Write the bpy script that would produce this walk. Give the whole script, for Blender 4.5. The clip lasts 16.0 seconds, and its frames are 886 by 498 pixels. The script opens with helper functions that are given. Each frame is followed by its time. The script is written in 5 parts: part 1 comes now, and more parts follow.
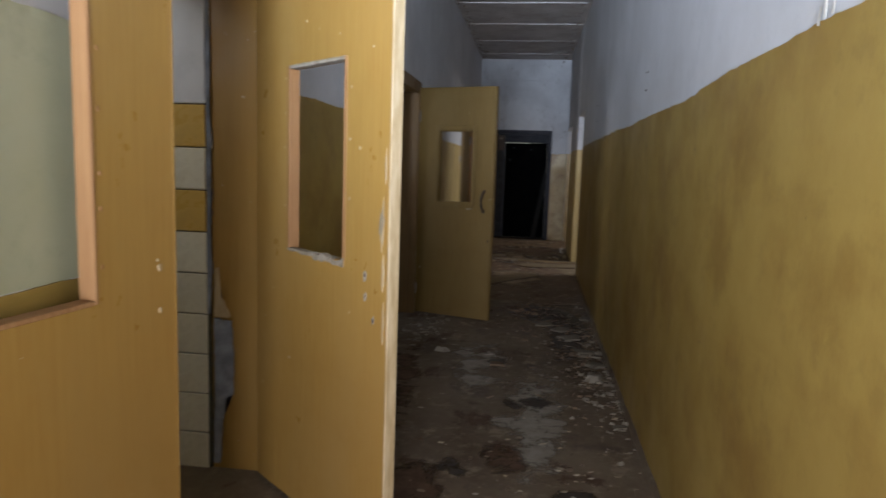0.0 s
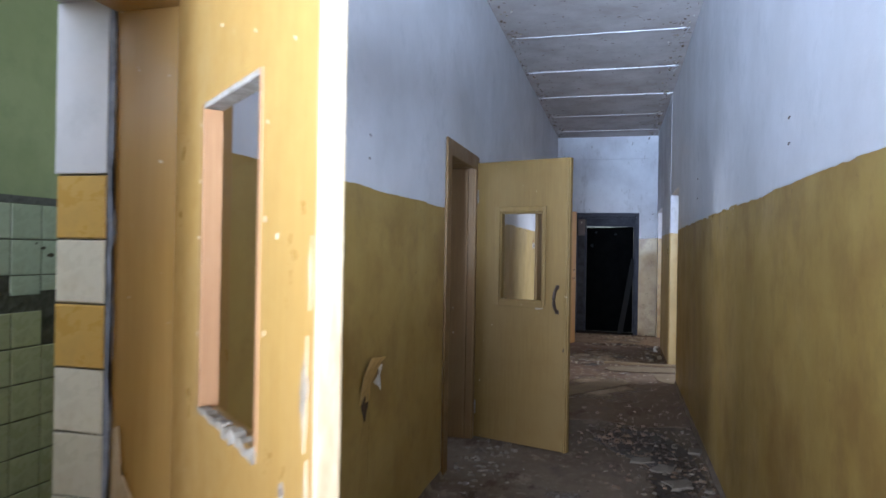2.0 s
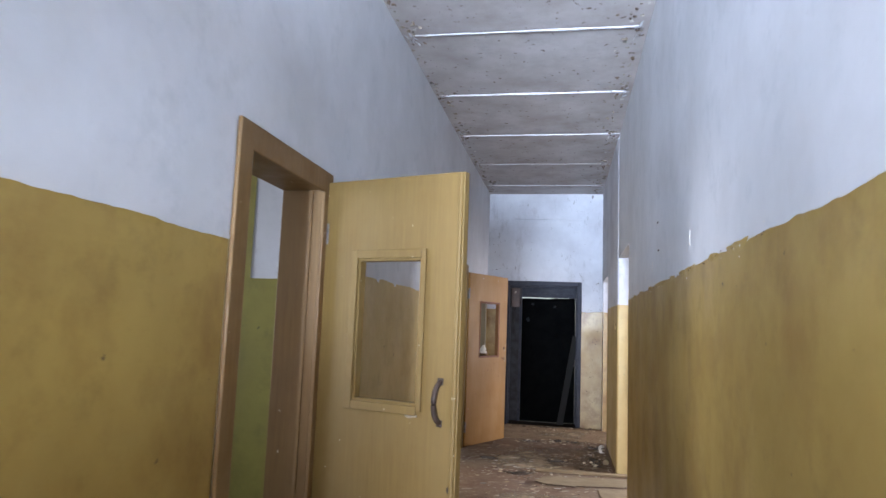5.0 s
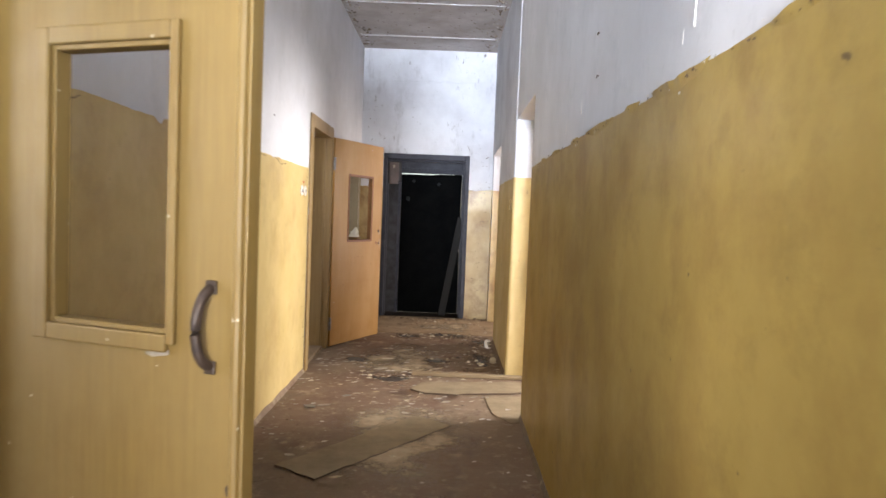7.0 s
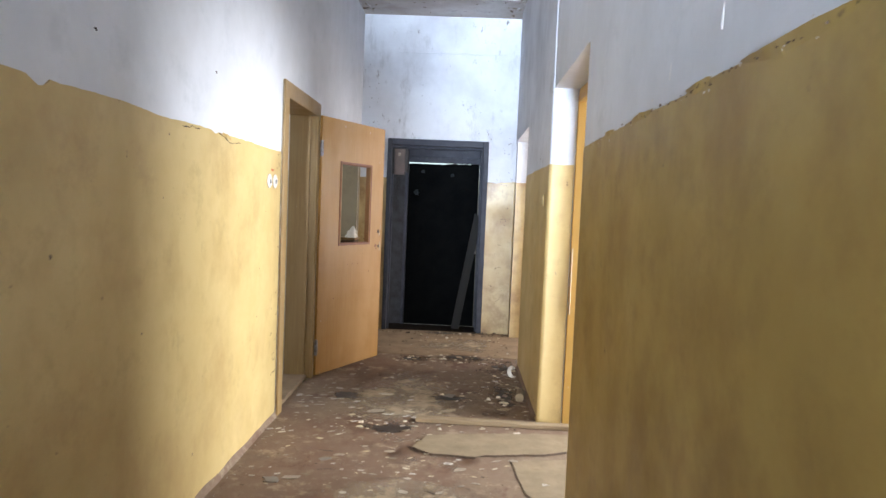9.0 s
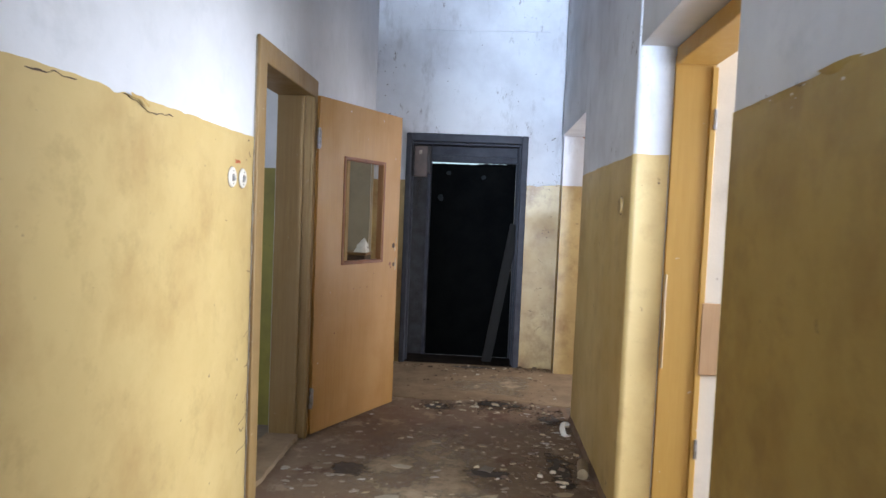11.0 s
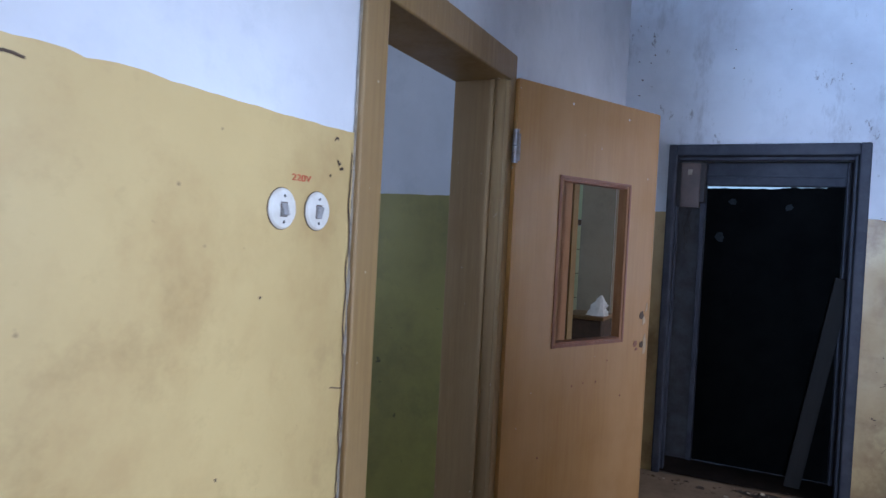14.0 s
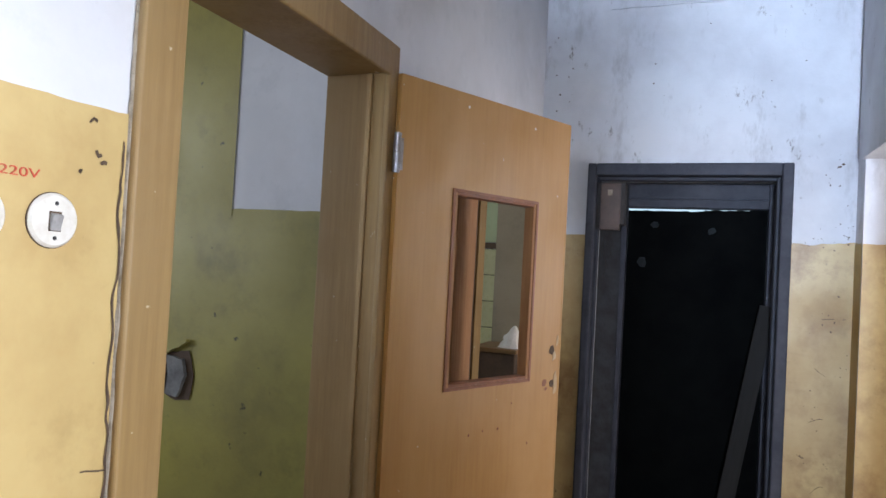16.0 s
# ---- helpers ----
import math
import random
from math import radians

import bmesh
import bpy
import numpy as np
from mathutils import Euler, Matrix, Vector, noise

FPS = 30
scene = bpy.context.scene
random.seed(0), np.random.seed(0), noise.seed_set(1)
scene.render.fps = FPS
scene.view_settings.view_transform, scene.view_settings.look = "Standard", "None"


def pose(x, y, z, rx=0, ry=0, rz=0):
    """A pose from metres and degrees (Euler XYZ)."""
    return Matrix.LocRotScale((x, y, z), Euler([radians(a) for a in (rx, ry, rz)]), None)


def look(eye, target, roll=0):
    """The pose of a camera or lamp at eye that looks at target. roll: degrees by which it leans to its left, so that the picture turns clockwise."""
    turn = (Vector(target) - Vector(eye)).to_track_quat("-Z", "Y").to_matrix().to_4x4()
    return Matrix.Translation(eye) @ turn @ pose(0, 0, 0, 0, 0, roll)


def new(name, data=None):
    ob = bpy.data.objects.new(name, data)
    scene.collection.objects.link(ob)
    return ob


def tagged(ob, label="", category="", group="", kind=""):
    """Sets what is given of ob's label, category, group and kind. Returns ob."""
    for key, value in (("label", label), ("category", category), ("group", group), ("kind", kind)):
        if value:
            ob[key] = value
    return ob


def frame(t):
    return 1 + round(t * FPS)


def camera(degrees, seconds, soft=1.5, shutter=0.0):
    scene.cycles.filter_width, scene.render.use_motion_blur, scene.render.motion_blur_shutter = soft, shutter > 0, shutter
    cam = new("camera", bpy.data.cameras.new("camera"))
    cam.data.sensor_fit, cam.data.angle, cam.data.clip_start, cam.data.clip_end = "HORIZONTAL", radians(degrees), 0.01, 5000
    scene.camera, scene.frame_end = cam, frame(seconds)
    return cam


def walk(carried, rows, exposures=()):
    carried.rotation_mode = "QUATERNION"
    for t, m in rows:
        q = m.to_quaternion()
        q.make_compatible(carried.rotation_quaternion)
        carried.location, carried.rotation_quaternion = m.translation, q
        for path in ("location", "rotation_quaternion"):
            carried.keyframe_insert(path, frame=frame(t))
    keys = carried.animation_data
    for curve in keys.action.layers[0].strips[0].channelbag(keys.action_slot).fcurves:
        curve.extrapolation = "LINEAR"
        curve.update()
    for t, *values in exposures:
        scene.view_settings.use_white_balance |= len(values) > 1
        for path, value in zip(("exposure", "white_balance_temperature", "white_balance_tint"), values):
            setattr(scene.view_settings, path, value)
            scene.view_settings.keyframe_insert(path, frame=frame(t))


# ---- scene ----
cam = camera(67.5, 16.0, 1.5, 0.5)
PATH = [
    (0, (0.056, 0.077, 1.371), (-0.201, 2.045, 1.122), 1.9),
    (0.5, (0.009, 0.251, 1.374), (-0.075, 2.238, 1.154), 1.7),
    (1, (0.029, 0.563, 1.382), (-0.08, 2.554, 1.231), 0.6),
    (1.5, (-0.004, 0.908, 1.42), (-0.436, 2.859, 1.344), 1.4),
    (2, (0.045, 1.215, 1.401), (-0.465, 3.149, 1.405), 1.0),
    (2.5, (0.098, 1.549, 1.42), (-0.346, 3.498, 1.485), 1.6),
    (3, (0.081, 1.873, 1.434), (-0.28, 3.836, 1.558), 1.8),
    (5.5, (0.164, 3.445, 1.358), (-0.202, 5.398, 1.589), 2.2),
    (6, (0.147, 3.83, 1.3), (-0.117, 5.811, 1.355), 2.8),
    (6.5, (0.217, 4.151, 1.315), (0.143, 6.149, 1.256), 2.1),
    (7, (0.14, 4.481, 1.331), (0.129, 6.478, 1.229), 2.3),
    (7.5, (0.14, 4.821, 1.3), (0.186, 6.817, 1.188), 1.9),
    (8, (0.136, 5.152, 1.317), (0.097, 7.148, 1.204), 1.7),
    (8.5, (0.085, 5.47, 1.36), (0.039, 7.464, 1.223), 2.4),
    (9, (0.135, 5.763, 1.362), (0.081, 7.758, 1.239), 2.4),
    (11.5, (0.002, 7.309, 1.357), (-0.123, 9.303, 1.257), 2.4),
    (12, (-0.018, 7.619, 1.387), (-0.121, 9.614, 1.286), 2.8),
    (12.5, (-0.066, 7.88, 1.399), (-0.216, 9.872, 1.312), 2.3),
    (13, (-0.059, 8.165, 1.392), (-0.551, 10.102, 1.316), 2.4),
    (13.5, (-0.081, 8.383, 1.417), (-0.846, 10.23, 1.352), 2.5),
    (14, (-0.128, 8.56, 1.44), (-0.999, 10.36, 1.401), 3.0),
    (14.5, (-0.112, 8.684, 1.435), (-0.986, 10.483, 1.415), 3.0),
    (15, (-0.054, 8.847, 1.44), (-0.859, 10.677, 1.467), 3.0),
    (15.5, (-0.063, 8.966, 1.421), (-0.762, 10.84, 1.474), 3.0),
    (16, (-0.098, 9.003, 1.444), (-0.805, 10.873, 1.492), 3.1),
]
EXPOSURES = [(0.0, -1.65, 6150, 12), (0.5, -1.12, 5900, 12), (1.0, -0.75, 5350, 12), (1.5, -0.65, 5250, 12), (2.0, -0.38, 5250, 13), (2.5, -0.15, 5300, 14), (3.0, 0.1, 5250, 14), (5.5, 0.38, 5900, 14), (6.0, 0.42, 6300, 14),
             (6.5, 0.65, 6800, 14), (7.0, 0.85, 6500, 14), (7.5, 0.82, 6200, 13), (8.0, 0.82, 6250, 12), (8.5, 0.75, 6300, 11), (9.0, 0.98, 5800, 10), (11.5, 0.40, 5550, 10), (12.0, 0.2, 5450, 10), (12.5, 0.06, 5250, 10), (13.0, 0.12, 4900, 12), (13.5, 0.15, 4700, 14), (14.0, -0.1, 4650, 14), (14.5, -0.18, 4750, 14), (15.0, -0.25, 5100, 13), (16.0, 0.5, 5600, 12)]
walk(cam, [(t, look(eye, target, roll)) for t, eye, target, roll in PATH], EXPOSURES)

# ---- light ----
world = bpy.data.worlds.new("world")
scene.world = world
world.use_nodes = True
wn = world.node_tree
sky = wn.nodes.new("ShaderNodeTexSky")
sky.sky_type = "NISHITA"
sky.sun_disc = False
sky.sun_elevation, sky.sun_rotation = radians(42), radians(70)
wn.links.new(sky.outputs[0], wn.nodes["Background"].inputs[0])
wn.nodes["Background"].inputs[1].default_value = 0.12


def area_lamp(name, eye, target, sx, sy, power, colour):
    """An area lamp: daylight at an opening, or fill that is added."""
    d = bpy.data.lights.new(name, "AREA")
    d.shape, d.size, d.size_y, d.energy, d.color = "RECTANGLE", sx, sy, power, colour
    o = new(name, d)
    o.matrix_world = look(eye, target)
    return o


DAY, COOL, WARM = (1.0, 0.97, 0.94), (0.74, 0.86, 1.0), (1.0, 0.88, 0.78)
area_lamp("daylight_right_room", (4.30, 9.45, 1.75), (0.6, 9.45, 1.35), 2.4, 1.7, 300, DAY)
area_lamp("daylight_side_passage", (2.9, 12.15, 1.5), (0.6, 12.15, 1.2), 1.0, 1.6, 55, WARM)
# Added fill in the near doorway, in place of torchlight on the walls.
area_lamp("torch_fill_near", (-1.22, 0.23, 1.15), (0.65, 1.7, 1.2), 0.8, 1.7, 42, DAY).data.spread = radians(130)
# Two added rear lamps stand in for the walker's torch, one aimed upward.
area_lamp("torch_fill_rear", (0.0, -2.3, 1.05), (0.0, 3.0, 1.05), 1.0, 1.1, 140, DAY).data.spread = radians(100)
area_lamp("torch_fill_upward", (-0.2, -2.28, 1.05), (0.1, 3.0, 2.72), 1.0, 1.1, 125, COOL).data.spread = radians(42)
# Added washroom fill; the room has no known window.
area_lamp("fill_washroom", (-2.05, 1.25, 2.6), (-2.25, 4.0, 2.1), 0.9, 1.0, 16, DAY).data.spread = radians(110)
area_lamp("daylight_middle_room", (-3.62, 5.4, 1.8), (0.6, 5.75, 1.6), 1.4, 1.5, 11, DAY).data.spread = radians(80)
# Added far room fill where torchlight falls; its window is assumed.
area_lamp("fill_far_room", (-3.62, 9.4, 1.8), (-1.2, 10.4, 1.3), 1.6, 1.5, 21, DAY)
# Lamp added to brighten the tiled room; no source is known.
area_lamp("fill_tiled_room", (-2.28, 11.75, 1.9), (-1.3, 12.9, 1.4), 0.7, 0.9, 7, DAY)


# ---- materials ----
def nodes_of(name):
    m = bpy.data.materials.new(name)
    m.use_nodes = True
    t = m.node_tree
    return m, t, t.nodes["Principled BSDF"]


def noise_node(t, scale, detail=5.0, rough=0.6, stretch=(1, 1, 1), place=False):
    c = t.nodes.new("ShaderNodeNewGeometry" if place else "ShaderNodeTexCoord")
    p = t.nodes.new("ShaderNodeMapping")
    p.inputs["Scale"].default_value = stretch
    n = t.nodes.new("ShaderNodeTexNoise")
    n.inputs["Scale"].default_value, n.inputs["Detail"].default_value, n.inputs["Roughness"].default_value = scale, detail, rough
    t.links.new(c.outputs["Position" if place else "Object"], p.inputs["Vector"])
    t.links.new(p.outputs[0], n.inputs["Vector"])
    return n.outputs["Fac"]


def ramp(t, fac, stops):
    r = t.nodes.new("ShaderNodeValToRGB")
    e = r.color_ramp.elements
    while len(e) < len(stops):
        e.new(0.5)
    for k, (pos, col) in zip(e, stops):
        k.position = pos
        k.color = (*col, 1) if len(col) == 3 else col
    t.links.new(fac, r.inputs[0])
    return r.outputs[0]


def mix(t, fac, a, b, kind="MIX"):
    m = t.nodes.new("ShaderNodeMix")
    m.data_type, m.blend_type = "RGBA", kind
    for sock, val in ((m.inputs[0], fac), (m.inputs[6], a), (m.inputs[7], b)):
        if isinstance(val, (int, float)):
            sock.default_value = val
        elif isinstance(val, tuple):
            sock.default_value = (*val, 1)
        else:
            t.links.new(val, sock)
    return m.outputs[2]


def bump(t, b, height, strength, dist=0.004):
    n = t.nodes.new("ShaderNodeBump")
    n.inputs["Strength"].default_value, n.inputs["Distance"].default_value = strength, dist
    t.links.new(height, n.inputs["Height"])
    t.links.new(n.outputs[0], b.inputs["Normal"])


def mask(t, fac, lo, hi):
    return ramp(t, fac, [(lo, (0, 0, 0)), (hi, (1, 1, 1))])


def painted(name, base, dirt, streak, rough=0.6, spots=0.63, spot_col=(0.10, 0.08, 0.05), big=1.6, relief=0.25, soot=0.0):
    """Old wall paint: cloudy tone, vertical runs, small knocks."""
    m, t, b = nodes_of(name)
    cloud = noise_node(t, big, 6, 0.62)
    runs = noise_node(t, 3.0, 6, 0.62, (1.1, 1.1, 0.9))
    fine = noise_node(t, 26, 6, 0.7)
    knock = noise_node(t, 19, 3, 0.5)
    col = mix(t, mask(t, cloud, 0.36, 0.68), base, dirt)
    col = mix(t, mask(t, runs, 0.50, 0.76), col, streak)
    col = mix(t, mask(t, fine, 0.62, 0.80), col, dirt)
    blot = noise_node(t, 5.5, 6, 0.7)
    half = t.nodes.new("ShaderNodeMath")
    half.operation, half.inputs[1].default_value = "MULTIPLY", 0.55
    t.links.new(mask(t, blot, 0.54, 0.72), half.inputs[0])
    col = mix(t, half.outputs[0], col, (streak[0] * 0.82, streak[1] * 0.84, streak[2] * 0.85))
    if soot:
        grime = noise_node(t, 2.1, 8, 0.68, (1.0, 1.0, 0.85))
        scrape = noise_node(t, 2.4, 6, 0.7, (1.0, 0.35, 3.2))
        for field, lo, hi, share in ((grime, 0.52, 0.70, soot), (scrape, 0.58, 0.76, soot * 0.3)):
            part_of = t.nodes.new("ShaderNodeMath")
            part_of.operation, part_of.inputs[1].default_value = "MULTIPLY", share
            t.links.new(mask(t, field, lo, hi), part_of.inputs[0])
            col = mix(t, part_of.outputs[0], col, (streak[0] * 0.75, streak[1] * 0.66, streak[2] * 0.62))
    col = mix(t, mask(t, knock, spots + 0.12, spots + 0.17), col, spot_col)
    t.links.new(col, b.inputs["Base Color"])
    b.inputs["Roughness"].default_value = rough
    t.links.new(ramp(t, cloud, [(0.3, (rough - 0.12,) * 3), (0.75, (rough + 0.15,) * 3)]), b.inputs["Roughness"])
    grain = noise_node(t, 70, 4, 0.6)
    add = t.nodes.new("ShaderNodeMath")
    add.operation = "ADD"
    t.links.new(fine, add.inputs[0])
    t.links.new(grain, add.inputs[1])
    bump(t, b, add.outputs[0], relief, 0.003)
    return m


def smeared(name, base, grey, dark):
    """White plaster with mould, smears and scratches."""
    m, t, b = nodes_of(name)
    cloud = noise_node(t, 1.6, 6, 0.62)
    smear = noise_node(t, 4.2, 7, 0.72, (1.6, 1.6, 0.55))
    mould = noise_node(t, 13, 6, 0.75, (1.3, 1.3, 0.7))
    patch = noise_node(t, 2.0, 3, 0.5)
    fine = noise_node(t, 60, 4, 0.6)
    col = mix(t, mask(t, cloud, 0.40, 0.66), base, grey)
    col = mix(t, mask(t, smear, 0.56, 0.74), col, (grey[0] * 0.8, grey[1] * 0.79, grey[2] * 0.78))
    both = t.nodes.new("ShaderNodeMath")
    both.operation = "MULTIPLY"
    t.links.new(mask(t, mould, 0.60, 0.67), both.inputs[0])
    t.links.new(mask(t, patch, 0.50, 0.60), both.inputs[1])
    col = mix(t, both.outputs[0], col, dark)
    t.links.new(col, b.inputs["Base Color"])
    b.inputs["Roughness"].default_value = 0.82
    bump(t, b, fine, 0.3, 0.003)
    return m


def veneer(name, light, dark, wear, rough=0.42):
    """Varnished veneer with upright grain."""
    m, t, b = nodes_of(name)
    grain = noise_node(t, 7.0, 8, 0.68, (9.0, 9.0, 0.45))
    wide = noise_node(t, 1.7, 4, 0.55, (1.5, 1.5, 0.6))
    blot = noise_node(t, 4.5, 6, 0.65)
    dots = noise_node(t, 30, 3, 0.5)
    col = mix(t, mask(t, grain, 0.34, 0.74), light, dark)
    col = mix(t, mask(t, wide, 0.45, 0.70), col, wear)
    dull = t.nodes.new("ShaderNodeMath")
    dull.operation, dull.inputs[1].default_value = "MULTIPLY", 0.35
    t.links.new(mask(t, blot, 0.50, 0.78), dull.inputs[0])
    col = mix(t, dull.outputs[0], col, dark)
    col = mix(t, mask(t, dots, 0.735, 0.76), col, (0.55, 0.48, 0.36))
    t.links.new(col, b.inputs["Base Color"])
    t.links.new(ramp(t, blot, [(0.3, (rough - 0.1,) * 3), (0.7, (rough + 0.18,) * 3)]), b.inputs["Roughness"])
    bump(t, b, grain, 0.12, 0.002)
    return m


def simple(name, base, other, scale=12.0, rough=0.7, metal=0.0, relief=0.3, stretch=(1, 1, 1), gloss=0.4):
    m, t, b = nodes_of(name)
    b.inputs["Specular IOR Level"].default_value = gloss
    a = noise_node(t, scale, 6, 0.65, stretch)
    c = noise_node(t, scale * 5.3, 4, 0.6, stretch)
    col = mix(t, mask(t, a, 0.38, 0.68), base, other)
    col = mix(t, mask(t, c, 0.58, 0.80), col, other)
    t.links.new(col, b.inputs["Base Color"])
    b.inputs["Roughness"].default_value, b.inputs["Metallic"].default_value = rough, metal
    bump(t, b, c, relief, 0.003)
    return m


def piecewise(name, cols, rough=0.5, relief=0.2, dirt=(0.12, 0.10, 0.07)):
    """Loose pieces: tone by piece, some dirt."""
    m, t, b = nodes_of(name)
    g = t.nodes.new("ShaderNodeNewGeometry")
    col = ramp(t, g.outputs["Random Per Island"], [(i / max(1, len(cols) - 1), c) for i, c in enumerate(cols)])
    n = noise_node(t, 22, 5, 0.65)
    col = mix(t, mask(t, n, 0.52, 0.80), col, dirt)
    t.links.new(col, b.inputs["Base Color"])
    b.inputs["Roughness"].default_value = rough
    bump(t, b, n, relief, 0.003)
    return m


def glazed(name, base, dirt):
    """Glazed wall tile, tone varied from tile to tile."""
    m, t, b = nodes_of(name)
    info = t.nodes.new("ShaderNodeObjectInfo")
    n = noise_node(t, 9, 5, 0.65)
    tone = ramp(t, info.outputs["Random"], [(0.0, (0.86, 0.86, 0.84)), (1.0, (1.0, 1.0, 1.0))])
    col = mix(t, 1.0, base, tone, "MULTIPLY")
    col = mix(t, mask(t, n, 0.52, 0.82), col, dirt)
    t.links.new(col, b.inputs["Base Color"])
    t.links.new(ramp(t, n, [(0.35, (0.18,) * 3), (0.75, (0.5,) * 3)]), b.inputs["Roughness"])
    bump(t, b, n, 0.06, 0.003)
    return m


def floor_material(name, cols=((0.102, 0.071, 0.044), (0.145, 0.108, 0.072), (0.172, 0.134, 0.092), (0.215, 0.174, 0.124), (0.05, 0.028, 0.016))):
    """Worn brown floor covering under dust, plaster dirt and damp stains."""
    m, t, b = nodes_of(name)
    big = noise_node(t, 0.9, 5, 0.6)
    mid = noise_node(t, 3.4, 7, 0.68)
    fine = noise_node(t, 16, 7, 0.72)
    speck = noise_node(t, 60, 4, 0.6)
    wet = noise_node(t, 2.1, 5, 0.62, (1.0, 0.8, 1.0))
    col = mix(t, mask(t, mid, 0.40, 0.62), cols[0], cols[1])
    col = mix(t, mask(t, big, 0.42, 0.62), col, cols[2])
    col = mix(t, mask(t, fine, 0.52, 0.72), col, cols[3])
    col = mix(t, mask(t, wet, 0.58, 0.70), col, cols[4])
    col = mix(t, mask(t, speck, 0.62, 0.74), col, (0.07, 0.05, 0.035))
    patch = noise_node(t, 4.6, 9, 0.74)
    col = mix(t, mask(t, patch, 0.56, 0.62), col, (cols[3][0] * 1.12, cols[3][1] * 1.12, cols[3][2] * 1.12))
    rust = noise_node(t, 2.7, 8, 0.70, (1.0, 0.7, 1.0))
    some = t.nodes.new("ShaderNodeMath")
    some.operation, some.inputs[1].default_value = "MULTIPLY", 0.8
    t.links.new(mask(t, rust, 0.57, 0.63), some.inputs[0])
    col = mix(t, some.outputs[0], col, (cols[4][0] * 1.15, cols[4][1], cols[4][2] * 0.9))
    t.links.new(col, b.inputs["Base Color"])
    t.links.new(ramp(t, wet, [(0.5, (0.85,) * 3), (0.75, (0.5,) * 3)]), b.inputs["Roughness"])
    bump(t, b, fine, 0.5, 0.006)
    return m


M_WHITE = painted("limewashed plaster", (0.69, 0.70, 0.73), (0.56, 0.565, 0.58), (0.61, 0.62, 0.64), 0.8, 0.66, (0.22, 0.19, 0.17), 1.3)
M_WHITE_END = smeared("stained white plaster", (0.65, 0.67, 0.71), (0.50, 0.51, 0.55), (0.17, 0.155, 0.15))
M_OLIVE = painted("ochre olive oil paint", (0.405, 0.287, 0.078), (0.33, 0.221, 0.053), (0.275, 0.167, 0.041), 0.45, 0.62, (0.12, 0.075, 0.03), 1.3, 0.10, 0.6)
# Yellow for the dado by the side opening, paled to hold strong daylight.
M_YELLOW_DAYLIT = painted("yellow oil paint paled for daylight", (0.56, 0.426, 0.178), (0.485, 0.355, 0.135), (0.42, 0.288, 0.104), 0.48, 0.60, (0.14, 0.09, 0.04), 1.6, 0.12, 0.35)
M_GREEN_DADO = painted("green oil paint", (0.30, 0.262, 0.052), (0.23, 0.195, 0.04), (0.18, 0.15, 0.036), 0.5, 0.6, (0.07, 0.06, 0.02), 2.2)
M_GREEN = painted("pale green wall paint", (0.49, 0.55, 0.33), (0.41, 0.47, 0.26), (0.37, 0.43, 0.24), 0.6, 0.64, (0.1, 0.11, 0.05), 1.8)
M_CREAMWALL = painted("cream limewash", (0.64, 0.58, 0.49), (0.55, 0.49, 0.40), (0.58, 0.52, 0.43), 0.85, 0.64, (0.3, 0.24, 0.18), 1.4)
M_DRAB = painted("drab grey brown coat", (0.30, 0.255, 0.17), (0.24, 0.20, 0.13), (0.20, 0.165, 0.105), 0.6, 0.62, (0.1, 0.08, 0.05), 2.0)
M_YELLOW_DIRTY = painted("dirty yellow oil paint paled for daylight", (0.50, 0.385, 0.17), (0.38, 0.26, 0.10), (0.27, 0.165, 0.06), 0.4, 0.58, (0.10, 0.065, 0.03), 2.4, 0.2, 1.0)
M_LIT_COAT = painted("wall colour lit pale grey green", (0.50, 0.52, 0.37), (0.44, 0.46, 0.31), (0.40, 0.42, 0.28), 0.6, 0.64, (0.2, 0.18, 0.1), 1.8)
M_CEIL = painted("stained ceiling limewash", (0.47, 0.44, 0.42), (0.33, 0.29, 0.26), (0.40, 0.36, 0.34), 0.85, 0.54, (0.15, 0.11, 0.085), 2.4, 0.4)
M_JOINT = simple("white joint filler", (0.62, 0.62, 0.64), (0.45, 0.43, 0.41), 20, 0.8)
M_FLOOR = floor_material("dusty worn floor")
M_LINO = floor_material("dusty tan floor covering", ((0.145, 0.084, 0.05), (0.17, 0.108, 0.066), (0.185, 0.130, 0.080), (0.235, 0.178, 0.115), (0.09, 0.049, 0.027)))
M_STAIN = simple("damp dirt", (0.035, 0.027, 0.02), (0.06, 0.045, 0.032), 7, 0.45, 0, 0.5)


def patchy(name, base, other, scale, lo, hi, rough=0.8):
    """Thin dirt that covers what lies under it in ragged patches and frays towards its rim."""
    m, t, b = nodes_of(name)
    a = noise_node(t, scale, 9, 0.72, place=True)
    c = noise_node(t, scale * 3.1, 6, 0.68, place=True)
    where = t.nodes.new("ShaderNodeTexCoord")
    span = t.nodes.new("ShaderNodeVectorMath")
    span.operation = "LENGTH"
    t.links.new(where.outputs["Object"], span.inputs[0])
    rim = t.nodes.new("ShaderNodeMapRange")
    rim.inputs["From Min"].default_value, rim.inputs["From Max"].default_value = 0.25, 1.0
    rim.inputs["To Min"].default_value, rim.inputs["To Max"].default_value = 0.04, -0.32
    t.links.new(span.outputs["Value"], rim.inputs["Value"])
    add = t.nodes.new("ShaderNodeMath")
    t.links.new(a, add.inputs[0])
    t.links.new(rim.outputs[0], add.inputs[1])
    t.links.new(mix(t, mask(t, c, 0.40, 0.62), base, other), b.inputs["Base Color"])
    t.links.new(mask(t, add.outputs[0], lo, hi), b.inputs["Alpha"])
    b.inputs["Roughness"].default_value = rough
    bump(t, b, c, 0.5, 0.004)
